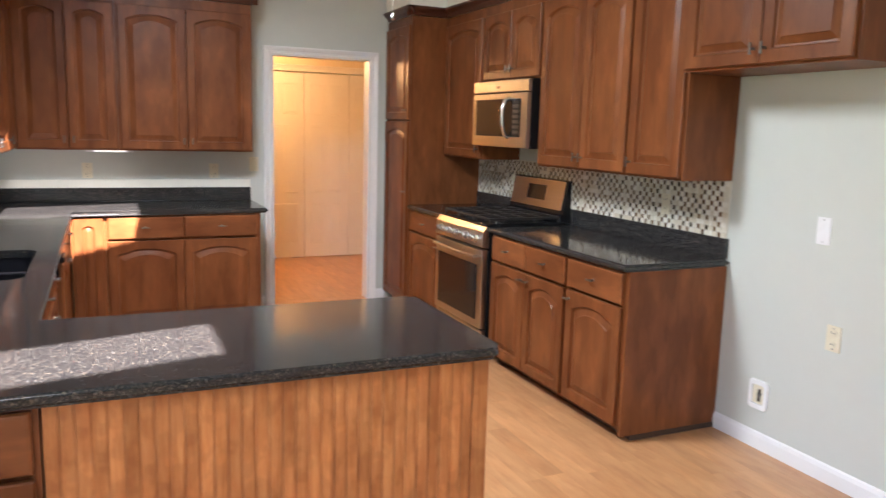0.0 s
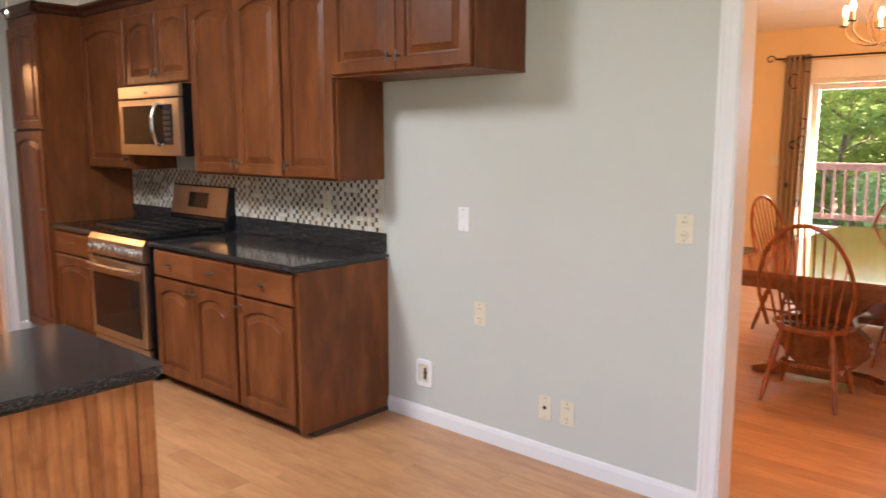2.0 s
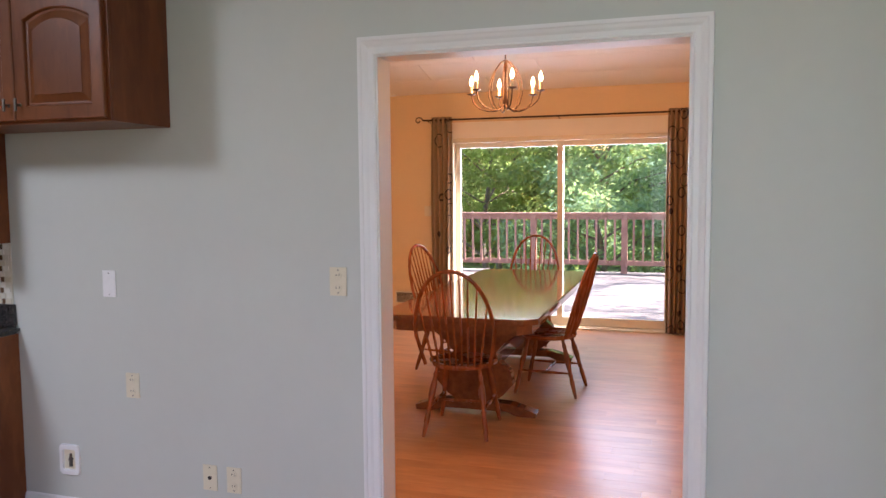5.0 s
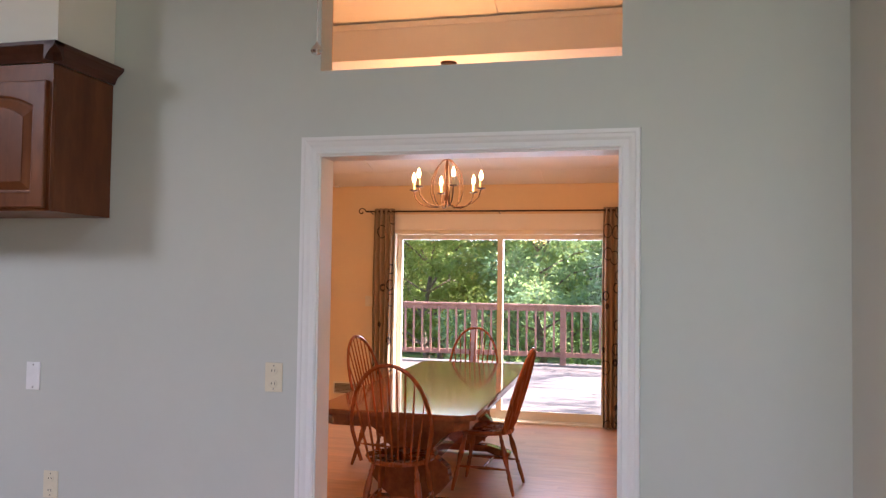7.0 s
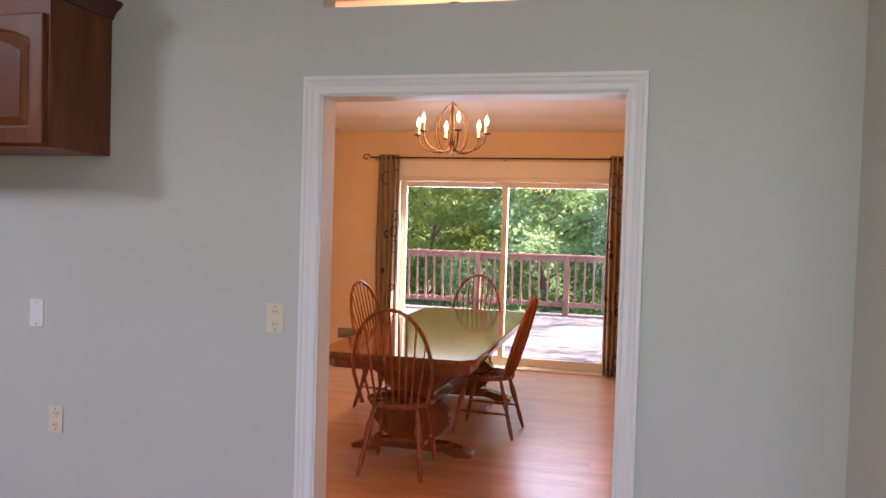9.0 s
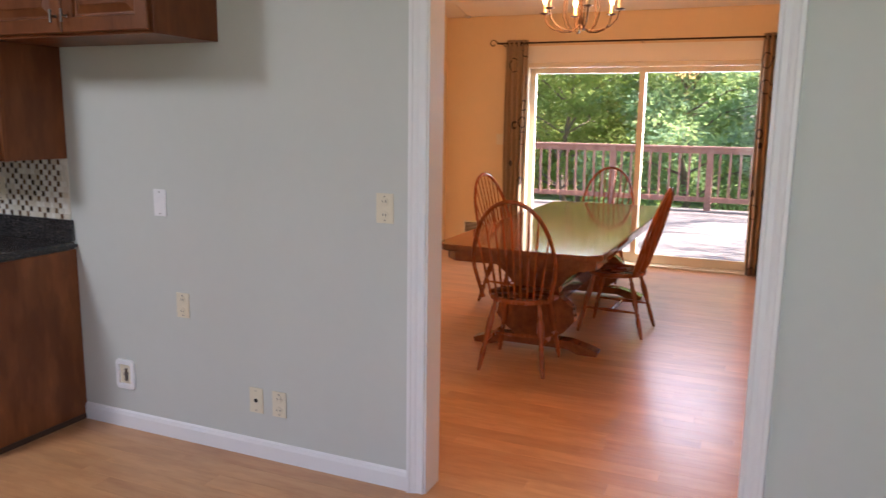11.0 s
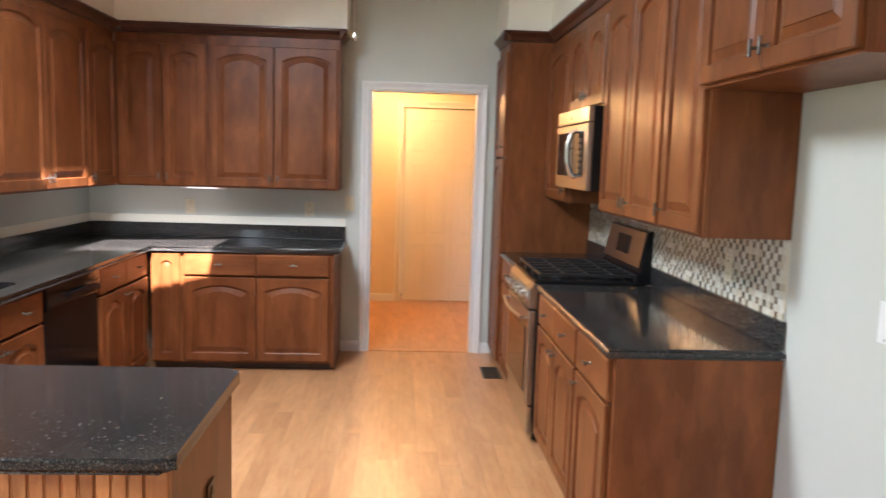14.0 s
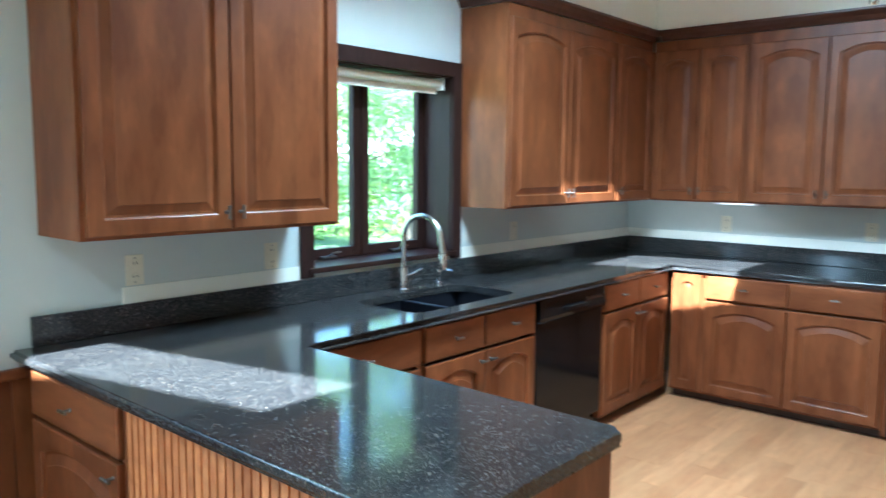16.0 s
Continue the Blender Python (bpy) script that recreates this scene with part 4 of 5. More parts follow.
# ---- wall plates ----
def plate(m, label, kind, w=0.072, h=0.116, mat=IVORY):
    """A wall plate facing -y in its own space, centred."""
    root = thing("wall_plate", m, label, "outlet")
    part("cover", box(-w / 2, w / 2, -0.006, -0.0005, -h / 2, h / 2, 0.002), mat, root)
    if kind == "outlet":
        for z in (-0.026, 0.026):
            r = part("receptacle", lathe([(0.017, 0), (0.017, 0.002), (0.015, 0.003)], (0, -0.0065, z), (0, -1, 0), 16), mat, root)
            sl = add_box(bmesh.new(), -0.008, -0.0055, -0.0105, -0.0098, z - 0.003, z + 0.006)
            add_box(sl, 0.0055, 0.008, -0.0105, -0.0098, z - 0.003, z + 0.006)
            part("slot", sl, SLOT, r)
    elif kind == "jack":
        part("socket", lathe([(0.009, 0), (0.009, 0.003), (0.004, 0.004)], (0, -0.0065, 0), (0, -1, 0), 12), SLOT, root)
    elif kind == "switch":
        for z in (-0.024, 0.024):
            part("toggle", box(-0.016, 0.016, -0.010, -0.0065, z - 0.014, z + 0.014, 0.002), mat, root)
    for z in (-h / 2 + 0.012, h / 2 - 0.012):
        part("screw", lathe([(0.003, 0), (0.003, 0.001)], (0, -0.0063, z), (0, -1, 0), 8), PEWTER, root)
    return root


def on_east(y, z):
    return Matrix.Translation((0, y, z)) @ Matrix.Rotation(radians(-90), 4, "Z")


def on_west(y, z):
    return Matrix.Translation((XW, y, z)) @ Matrix.Rotation(radians(90), 4, "Z")


plate(on_east(-3.965, 1.12), "blank white wall plate", "blank", 0.07, 0.122, WHITEP)
plate(on_east(-4.072, 0.655), "ivory double electrical outlet on the wall", "outlet")
plate(on_east(-4.468, 0.265), "ivory wall plate with one phone jack", "jack")
plate(on_east(-4.59, 0.265), "ivory double outlet low on the wall", "outlet")
plate(on_east(-5.112, 1.163), "ivory plate with two round switches beside the cased opening", "outlet", 0.076, 0.118)
plate(on_east(-2.93, 1.135) @ Matrix.Translation((0, -0.008, 0)), "ivory double outlet in the tiled splashback", "outlet")
plate(on_west(-3.99, 1.13), "ivory double outlet above the worktop", "outlet")
plate(on_west(-3.36, 1.13), "ivory double outlet beside the window", "outlet")
plate(on_west(-1.52, 1.13), "ivory double outlet above the worktop", "outlet")
plate(pose(-3.02, 0, 1.135), "ivory double outlet above the worktop", "outlet")
plate(pose(-2.10, 0, 1.135), "ivory double outlet above the worktop", "outlet")
plate(pose(-1.785, 0, 1.19), "ivory light switch beside the hall doorway", "switch")
plate(pose(-1.69, 2.2, 0.32), "ivory double outlet low on the hall wall", "outlet")
plate(Matrix.Translation((-1.89, -4.035, 0.615)) @ Matrix.Rotation(radians(90), 4, "Z"), "dark bronze outlet on the peninsula end", "outlet", mat=BRONZE)
plate(Matrix.Translation((XD, -3.69, 1.29)) @ Matrix.Rotation(radians(-90), 4, "Z"), "ivory switch plate beside the curtain", "switch", 0.115, 0.118)
wb = thing("water_valve_box", on_east(-3.695, 0.27), "white recessed water valve box low on the wall", "valve box")
f = bmesh.new()


def soft_ring(w, h, r, y):
    return [f.verts.new((sx * (w - r) + r * math.cos(t), y, sz * (h - r) + r * math.sin(t)))
            for k, (sx, sz) in enumerate(((1, 1), (-1, 1), (-1, -1), (1, -1))) for t in [math.pi / 2 * (k + i / 5) for i in range(6)]]


rings = [soft_ring(w, h, r, y) for w, h, r, y in ((0.058, 0.074, 0.022, -0.0005), (0.058, 0.074, 0.022, -0.008), (0.055, 0.071, 0.020, -0.012), (0.037, 0.050, 0.010, -0.012), (0.034, 0.047, 0.008, -0.0005))]
loop_quads(f, rings + rings[:1])
part("frame", f, WHITEP, wb)
part("recess", box(-0.034, 0.034, -0.003, -0.0008, -0.046, 0.046), IVORY, wb)
part("valve", add_rod(lathe([(0.008, 0), (0.008, 0.03), (0.011, 0.031), (0.011, 0.04)], (0.008, -0.008, -0.03)), (0.008, -0.008, 0.01), (0.008, -0.008, 0.03), 0.006), PEWTER, wb, "", True)

# floor register, light strip, pull chains
fv = thing("floor_vent", label="brown metal floor register by the pantry", category="vent")
part("frame", box(-0.765, -0.63, -0.745, -0.435, 0.0006, 0.004, 0.001), VENT, fv)
for i in range(11):
    part("slat", box(-0.752, -0.643, -0.733 + i * 0.0268, -0.733 + i * 0.0268 + 0.014, 0.0042, 0.0062), SLOT, fv)
us = thing("under_cabinet_light", label="lit slim light strip under the wall cabinet", category="light")
part("housing", box(-3.02, -2.70, -0.26, -0.20, 1.284, 1.2995, 0.002), WHITEP, us)
part("diffuser", box(-2.97, -2.75, -0.264, -0.2605, 1.288, 1.296), STRIP, us)
for px, py, pz, r in ((-1.60, -2.737, 2.038, 0.009), (-1.02, -5.699, 2.165, 0.013)):
    pc = thing("pull_chain", label="fine metal pull chain with a clear glass knob", category="chain")
    top = ceil_z(px)
    bm = bmesh.new()
    z = pz + 0.03
    while z < top - 0.09:
        add_lathe(bm, [(0.0006, 0), (0.0022, 0.002), (0.0022, 0.0045), (0.0006, 0.0065)], (px, py, z), seg=6)
        z += 0.0065
    part("beads", bm, CHROME, pc, "", True)
    part("knob", lathe([(0.003, 0.03), (0.005, 0.024), (r, 0.015), (r * 1.3, 0.006), (r, -0.002), (0.003, -0.006)], (px, py, pz), seg=12), CHROME, pc, "faceted clear glass knob", True)
    part("ceiling_mount", lathe([(0.05, 0.09), (0.05, 0.06), (0.03, 0.03), (0.008, 0.0)], (px, py, top - 0.094), seg=16), BRASS, pc, "", True)

# ---- hall ----
tagged(part("threshold", box(-1.619, -0.806, 0.0, 0.085, 0.0006, 0.006, 0.0025), PLANK), "low maple threshold strip in the hall doorway", "threshold", kind="structure")
bf = thing("bifold_door", label="white panelled bifold closet door lit by the hall lamp", category="door")


def leaf_door(x0, x1):
    w, h = x1 - x0 - 0.004, 2.075
    o = part("leaf", box(0, w, 0.0, 0.03, 0, h, 0.002), DOOR_WHITE, bf)
    o.location = (x0 + 0.002, 2.215, 0.012)
    for za, zb in ((0.16, 0.62), (0.74, 1.50), (1.62, 1.96)):
        for xa, xb in ((0.07, w / 2 - 0.025), (w / 2 + 0.025, w - 0.07)):
            b = bmesh.new()

            def ring(i, d):
                return [b.verts.new((x, -d, z)) for x, z in ((xa + i, za + i), (xb - i, za + i), (xb - i, zb - i), (xa + i, zb - i))]
            ls = [ring(0, 0.0005), ring(0.006, 0.005), ring(0.014, 0.0015), ring(0.034, 0.005)]
            loop_quads(b, ls)
            b.faces.new(ls[-1]), b.faces.new(ls[0][::-1])
            part("panel", b, DOOR_WHITE, o)
    return o


for x0, x1 in ((-1.345, -0.825), (-0.825, -0.305), (-0.305, 0.21)):
    leaf_door(x0, x1)
casing("y", 2.2, -1, -1.36, 0.22, 2.10, mat=DOOR_WHITE)
hl = thing("ceiling_light", label="lit frosted glass bowl ceiling light with a brass finial", category="light")
part("canopy", lathe([(0.07, 0.0), (0.07, -0.015), (0.03, -0.03)], (-1.544, 1.48, 2.4195), seg=20), BRASS, hl, "", True)
part("shade", lathe([(0.03, 0.0), (0.08, 0.008), (0.13, 0.04), (0.15, 0.075), (0.145, 0.078), (0.12, 0.045), (0.07, 0.014), (0.02, 0.006)], (-1.544, 1.48, 2.235), seg=28), SHADE, hl, "warm lit glass bowl", True)
part("rod", lathe([(0.006, 0), (0.006, 0.2)], (-1.544, 1.48, 2.2)), BRASS, hl)
part("finial", lathe([(0.003, 0), (0.014, 0.012), (0.008, 0.024), (0.016, 0.034)], (-1.544, 1.48, 2.195), seg=12), BRASS, hl, "", True)

# ---- dining room ----
tb = thing("dining_table", label="polished reddish wooden trestle dining table reflecting the window", category="table")
TX0, TX1, TY0, TY1 = 1.60, 4.45, -5.64, -4.60
ch = 0.08
outl = [(TX0 + ch, TY0), (TX1 - ch, TY0), (TX1, TY0 + ch), (TX1, TY1 - ch), (TX1 - ch, TY1), (TX0 + ch, TY1), (TX0, TY1 - ch), (TX0, TY0 + ch)]
part("tabletop", prism(outl, 0.712, 0.75, 0.007), TABLE, tb, "", False)
ins = [(x + (0.05 if x < 3 else -0.05), y + (0.05 if y < -5.1 else -0.05)) for x, y in outl]
part("apron", prism(ins, 0.645, 0.7115), TABLE, tb)
for px in (2.15, 3.90):
    yc = (TY0 + TY1) / 2
    prof = [(0.13, 0.09), (0.20, 0.14), (0.27, 0.22), (0.25, 0.31), (0.17, 0.37), (0.15, 0.43), (0.21, 0.50), (0.29, 0.56), (0.30, 0.6445)]
    pts = [(yc + y, z) for y, z in prof] + [(yc - y, z) for y, z in prof[::-1]]
    b = bmesh.new()
    A = [b.verts.new((px - 0.045, y, z)) for y, z in pts]
    B = [b.verts.new((px + 0.045, y, z)) for y, z in pts]
    b.faces.new(A), b.faces.new(B[::-1])
    for i in range(len(pts)):
        b.faces.new((A[i], B[i], B[(i + 1) % len(pts)], A[(i + 1) % len(pts)]))
    part("pedestal", b, TABLE, tb)
    prof = [(0.0, 0.03), (0.22, 0.03), (0.30, 0.001), (0.42, 0.001), (0.43, 0.03), (0.36, 0.055), (0.24, 0.085), (0.0, 0.0895)]
    pts = [(yc + y, z) for y, z in prof] + [(yc - y, z) for y, z in prof[-2:0:-1]]
    b = bmesh.new()
    A = [b.verts.new((px - 0.05, y, z)) for y, z in pts]
    B = [b.verts.new((px + 0.05, y, z)) for y, z in pts]
    b.faces.new(A), b.faces.new(B[::-1])
    for i in range(len(pts)):
        b.faces.new((A[i], B[i], B[(i + 1) % len(pts)], A[(i + 1) % len(pts)]))
    part("foot", b, TABLE, tb)
part("stretcher", box(2.1955, 3.8545, -5.145, -5.095, 0.19, 0.30, 0.006), TABLE, tb)


def windsor(m, label):
    """A bow-back chair facing +x in its own space."""
    root = thing("dining_chair", m, label, "chair", "chairs round the dining table")
    b = bmesh.new()
    n = 28
    rim = [(0.215 * math.cos(a) * (1.0 if math.cos(a) > 0 else 0.96), (0.225 if math.cos(a) > 0 else 0.205) * math.sin(a)) for a in [2 * math.pi * i / n for i in range(n)]]
    rings = []
    for k, z in ((0.82, 0.412), (0.97, 0.420), (1.0, 0.436), (0.97, 0.449), (0.80, 0.446), (0.4, 0.438)):
        rings.append([b.verts.new((x * k, y * k, z)) for x, y in rim])
    loop_quads(b, rings)
    b.faces.new(rings[0][::-1]), b.faces.new(rings[-1])
    part("seat", b, CHAIR, root, "", True)
    turned = [(0.010, 0.0), (0.014, 0.04), (0.017, 0.12), (0.012, 0.15), (0.018, 0.165), (0.012, 0.18), (0.021, 0.25), (0.021, 0.31), (0.013, 0.36), (0.017, 0.375), (0.012, 0.39), (0.013, 0.425)]
    feet = {}
    for sx in (1, -1):
        for sy in (1, -1):
            foot = Vector((sx * 0.215 - (0.03 if sx < 0 else 0.0), sy * 0.20, 0.0))
            top = Vector((sx * 0.13, sy * 0.135, 0.425))
            d = top - foot
            feet[sx, sy] = (foot, top)
            part("leg", lathe([(r, h * d.length / 0.425) for r, h in turned], foot, d, 10), CHAIR, root, "", True)

    def along(k, t):
        a, c = feet[k]
        return a + (c - a) * t
    sp = [(0.007, 0), (0.009, 0.25), (0.013, 0.5), (0.009, 0.75), (0.007, 1)]
    mids = []
    for sy in (1, -1):
        a, c = along((1, sy), 0.42), along((-1, sy), 0.42)
        part("stretcher", lathe([(r, h * (c - a).length) for r, h in sp], a, c - a, 8), CHAIR, root, "", True)
        mids.append((a + c) / 2)
    part("stretcher", lathe([(r, h * (mids[1] - mids[0]).length) for r, h in sp], mids[0], mids[1] - mids[0], 8), CHAIR, root, "", True)

    def bow(t):
        a = math.pi * t
        y = 0.255 * math.cos(a) * (1 + 0.06 * math.sin(a)) if 0.0 < t < 1.0 else 0.255 * math.cos(a)
        z = 0.445 + 0.605 * math.sin(a) ** 0.72
        y *= 0.80 + 0.20 * min(1, (z - 0.445) / 0.22)
        return Vector((-0.165 - 0.30 * (z - 0.445), y, z))
    part("backrest_bow", tube([bow(i / 32) for i in range(33)], 0.0125, 8), CHAIR, root, "", True)
    for i in range(9):
        y0 = (i - 4) * 0.037
        best = min((bow(k / 200) for k in range(20, 181)), key=lambda q: abs(q.y - (i - 4) * 0.054))
        a = Vector((-0.185 + 0.6 * y0 * y0, y0, 0.44))
        part("spindle", lathe([(0.0055, 0), (0.0085, 0.3 * (best - a).length), (0.0045, (best - a).length)], a, best - a, 6), CHAIR, root, "", True)
    return root


CH = "reddish oak bow-back Windsor chair with turned legs at the table"
ch0 = windsor(pose(1.79, -5.13, 0.001, rz=3), CH)
copy_thing(ch0, pose(2.86, -5.51, 0.001, rz=86))
copy_thing(ch0, pose(3.34, -4.59, 0.001, rz=-102))
copy_thing(ch0, pose(4.62, -5.02, 0.001, rz=180))

cl = thing("chandelier", label="six-arm bronze chandelier with lit candle bulbs", category="chandelier")
CX, CY = 2.33, -5.29
part("stem", lathe([(0.012, 2.10), (0.020, 2.13), (0.010, 2.17), (0.007, 2.30), (0.010, 2.38), (0.005, 2.42)], (CX, CY, 0), seg=10), BRONZE, cl, "", True)
part("chain", tube([(CX, CY, 2.42), (CX, CY, 3.07)], 0.004, 6), BRONZE, cl)
part("canopy", lathe([(0.012, 0), (0.055, 0.02), (0.06, 0.034)], (CX, CY, 3.0655), seg=20), BRONZE, cl, "", True)
for i in range(6):
    a = radians(60 * i + 22.7)
    d = Vector((math.cos(a), math.sin(a), 0))
    c = Vector((CX, CY, 0))
    path = [c + d * r + Vector((0, 0, z)) for r, z in ((0.008, 2.125), (0.03, 2.09), (0.07, 2.072), (0.13, 2.075), (0.19, 2.095), (0.235, 2.135), (0.252, 2.19))]
    arm = part("arm", tube(path, 0.0048, 6), BRONZE, cl, "", True)
    lyre = [c + d * r + Vector((0, 0, z)) for r, z in ((0.006, 2.415), (0.04, 2.395), (0.085, 2.34), (0.118, 2.26), (0.122, 2.18), (0.10, 2.11), (0.07, 2.075))]
    part("lyre_wire", tube(lyre, 0.0035, 6), BRONZE, arm, "", True)
    tip = c + d * 0.252
    part("drip_pan", lathe([(0.006, 0), (0.030, 0.008), (0.031, 0.012), (0.012, 0.012)], (tip.x, tip.y, 2.188), seg=14), BRONZE, arm, "", True)
    part("candle_sleeve", lathe([(0.011, 0), (0.011, 0.055)], (tip.x, tip.y, 2.20), seg=12), IVORY, arm, "ivory candle sleeve", True)
    part("bulb", lathe([(0.008, 0), (0.014, 0.018), (0.015, 0.03), (0.009, 0.05), (0.002, 0.068)], (tip.x, tip.y, 2.256), seg=12), FLAME, arm, "lit flame-shaped bulb", True)
lamp("chandelier_light", "POINT", CHANDELIER_W, WARM, pose(CX, CY, 2.31), 0.22)
tagged(part("ceiling_beam", box(2.17, 2.46, -8.08, -3.02, 3.10, 3.42, 0.004), CEIL), "painted beam across the dining ceiling", "beam", kind="structure")
tagged(part("beam_trim", sweep_profile([(0, 0), (0.012, 0), (0.018, 0.012), (0.030, 0.03), (0, 0.03)], (2.169, -8.07, 3.318), (2.169, -3.03, 3.318), (-1, 0, 0)), CEIL), "thin moulding where the beam meets the ceiling", "trim", kind="structure")
bm = bmesh.new()            # ceiling panels with open joints, staggered row by row
for xa, xb in ((0.13, 0.815), (0.845, 2.13), (2.465, 5.44)):
    rows = max(1, round((xb - xa) / 0.42))
    for i in range(rows):
        x0, x1 = xa + (xb - xa) * i / rows, xa + (xb - xa) * (i + 1) / rows - 0.006
        y = -8.07 + 0.6 * (i % 2)
        while y < -3.1:
            n0 = len(bm.verts)
            add_box(bm, x0, x1, y, min(y + 1.194, -3.03), 0, 1)
            bm.verts.ensure_lookup_table()
            for v in bm.verts[n0:]:
                v.co.z = ceil_z(v.co.x) - (0.011 if v.co.z < 0.5 else 0.002)
            y += 1.2
tagged(part("ceiling_panels", bm, CEIL), "painted ceiling panels with open joints", "ceiling", kind="structure")


def curtain(y0, y1, label):
    root = thing("curtain", label=label, category="curtain")
    b = bmesh.new()
    cols, rows = 60, 14
    g = []
    for r in range(rows + 1):
        z = 0.015 + (2.345 - 0.015) * r / rows
        row = []
        for c in range(cols + 1):
            u = c / cols
            fold = math.sin(u * math.pi * 9) * (0.034 - 0.010 * r / rows) + 0.006 * math.sin(7 * u + 3 * z)
            row.append(b.verts.new((XD - 0.10 + fold, y0 + (y1 - y0) * u + 0.006 * math.sin(2.1 * z + 5 * u), z)))
        g.append(row)
    for r in range(rows):
        for c in range(cols):
            b.faces.new((g[r][c], g[r][c + 1], g[r + 1][c + 1], g[r + 1][c]))
    o = part("panel", b, CLOTH, root, "", True)
    m = o.modifiers.new("cloth", "SOLIDIFY")
    m.thickness = 0.003
    for i in range(5):
        y = y0 + (y1 - y0) * (i + 0.5) / 5
        part("grommet", tube([(XD - 0.10 + 0.024 * math.cos(a), y, 2.305 + 0.024 * math.sin(a)) for a in [2 * math.pi * k / 14 for k in range(15)]], 0.004, 6), BRONZE, root, "", True)
    return root


curtain(-3.995, -3.755, "olive brown grommet curtain with dark ring pattern, drawn aside")
curtain(-6.53, -6.31, "olive brown grommet curtain with dark ring pattern, drawn aside")
rod = thing("curtain_rod", label="dark bronze curtain rod with scroll finials", category="curtain rod")
part("pole", tube([(XD - 0.10, -3.66, 2.312), (XD - 0.10, -6.75, 2.312)], 0.0095, 10), BRONZE, rod, "", True)
for y, sg in ((-3.66, 1), (-6.75, -1)):
    part("finial", tube([(XD - 0.10, y + sg * (0.05 - 0.045 * math.cos(a)) if a < 0.1 else y + sg * (0.055 - (0.05 - 0.006 * a) * math.cos(a)), 2.312 + (0.042 - 0.004 * a) * math.sin(a)) for a in [0.42 * k for k in range(16)]], 0.006, 6), BRONZE, rod, "", True)
for y in (-3.72, -5.19, -6.68):
    part("bracket", tube([(XD - 0.002, y, 2.29), (XD - 0.06, y, 2.29), (XD - 0.10, y, 2.300)], 0.005, 6), BRONZE, rod)

sl = thing("door_1", label="cream framed sliding glass patio door onto the deck", category="door", kind="structure")
y0, y1, zt = -6.40, -3.945, 2.105
f = bmesh.new()
add_box(f, XD - 0.012, XD + 0.13, y0, y0 + 0.04, 0.0, zt), add_box(f, XD - 0.012, XD + 0.13, y1 - 0.04, y1, 0.0, zt)
add_box(f, XD - 0.012, XD + 0.13, y0 + 0.04, y1 - 0.04, zt - 0.045, zt), add_box(f, XD - 0.012, XD + 0.13, y0 + 0.04, y1 - 0.04, -0.01, 0.03)
part("door_frame", f, IVORY, sl)
yc = -5.19
for a, b_, xx in ((y0 + 0.042, yc + 0.03, XD + 0.02), (yc - 0.03, y1 - 0.042, XD + 0.07)):
    f = bmesh.new()
    add_box(f, xx, xx + 0.04, a, a + 0.06, 0.032, zt - 0.047, 0.003), add_box(f, xx, xx + 0.04, b_ - 0.06, b_, 0.032, zt - 0.047, 0.003)
    add_box(f, xx, xx + 0.04, a + 0.06, b_ - 0.06, 0.032, 0.125, 0.003), add_box(f, xx, xx + 0.04, a + 0.06, b_ - 0.06, zt - 0.105, zt - 0.047, 0.003)
    s_ = part("sliding_panel", f, IVORY, sl)
    pn = part("pane", box(xx + 0.017, xx + 0.023, a + 0.058, b_ - 0.058, 0.123, zt - 0.103), GLASS, s_)
    pn.visible_shadow = False
part("header_board", box(XD - 0.022, XD - 0.001, y0 - 0.05, y1 + 0.05, zt + 0.002, 2.285, 0.004), CREAM, sl)
part("casing_leg", box(XD - 0.02, XD - 0.001, y1 + 0.001, y1 + 0.05, 0.0, zt + 0.001, 0.003), IVORY, sl)
part("casing_leg", box(XD - 0.02, XD - 0.001, y0 - 0.05, y0 - 0.001, 0.0, zt + 0.001, 0.003), IVORY, sl)
part("threshold", box(XD - 0.05, XD - 0.013, y0, y1, 0.0005, 0.02, 0.004), IVORY, sl)
wr = thing("wall_vent", label="cream louvred wall register low on the dining wall", category="vent")
part("frame", box(XD - 0.008, XD - 0.0005, -3.60, -3.26, 0.215, 0.355, 0.002), IVORY, wr)
for i in range(7):
    part("louvre", box(XD - 0.013, XD - 0.0085, -3.58, -3.28, 0.230 + i * 0.016, 0.239 + i * 0.016), VENT, wr)
ms = thing("motion_sensor", label="small white corner sensor high on the wall", category="sensor")
part("housing", box(XD - 0.06, XD - 0.001, -3.303, -3.243, 2.605, 2.685, 0.008), WHITEP, ms)
part("lens", box(XD - 0.066, XD - 0.0605, -3.296, -3.250, 2.615, 2.655, 0.004), IVORY, ms)

# ---- deck and garden ----
deck = thing("deck", label="sun-bleached wooden deck boards outside the glass door", category="deck", kind="structure")
dm = box_mesh("deck_board", 0.136, 12.0, 0.035, DECKTOP, 0.003)
for i in range(44):
    o = new("deck_board", dm)
    o.parent, o.location = deck, (XD + 0.145 + i * 0.142, -12.0, -0.085)
part("joist", box(XD + 0.15, 11.8, -11.9, -0.1, -0.30, -0.09), REDWOOD, deck)
rl = thing("deck_railing", label="weathered red wooden deck railing with square balusters", category="railing")
RX = 11.55
part("cap_rail", box(RX - 0.07, RX + 0.09, -11.5, -0.2, 1.045, 1.083, 0.006), REDWOOD, rl)
part("top_rail", box(RX - 0.03, RX + 0.01, -11.5, -0.2, 0.955, 1.044, 0.003), REDWOOD, rl)
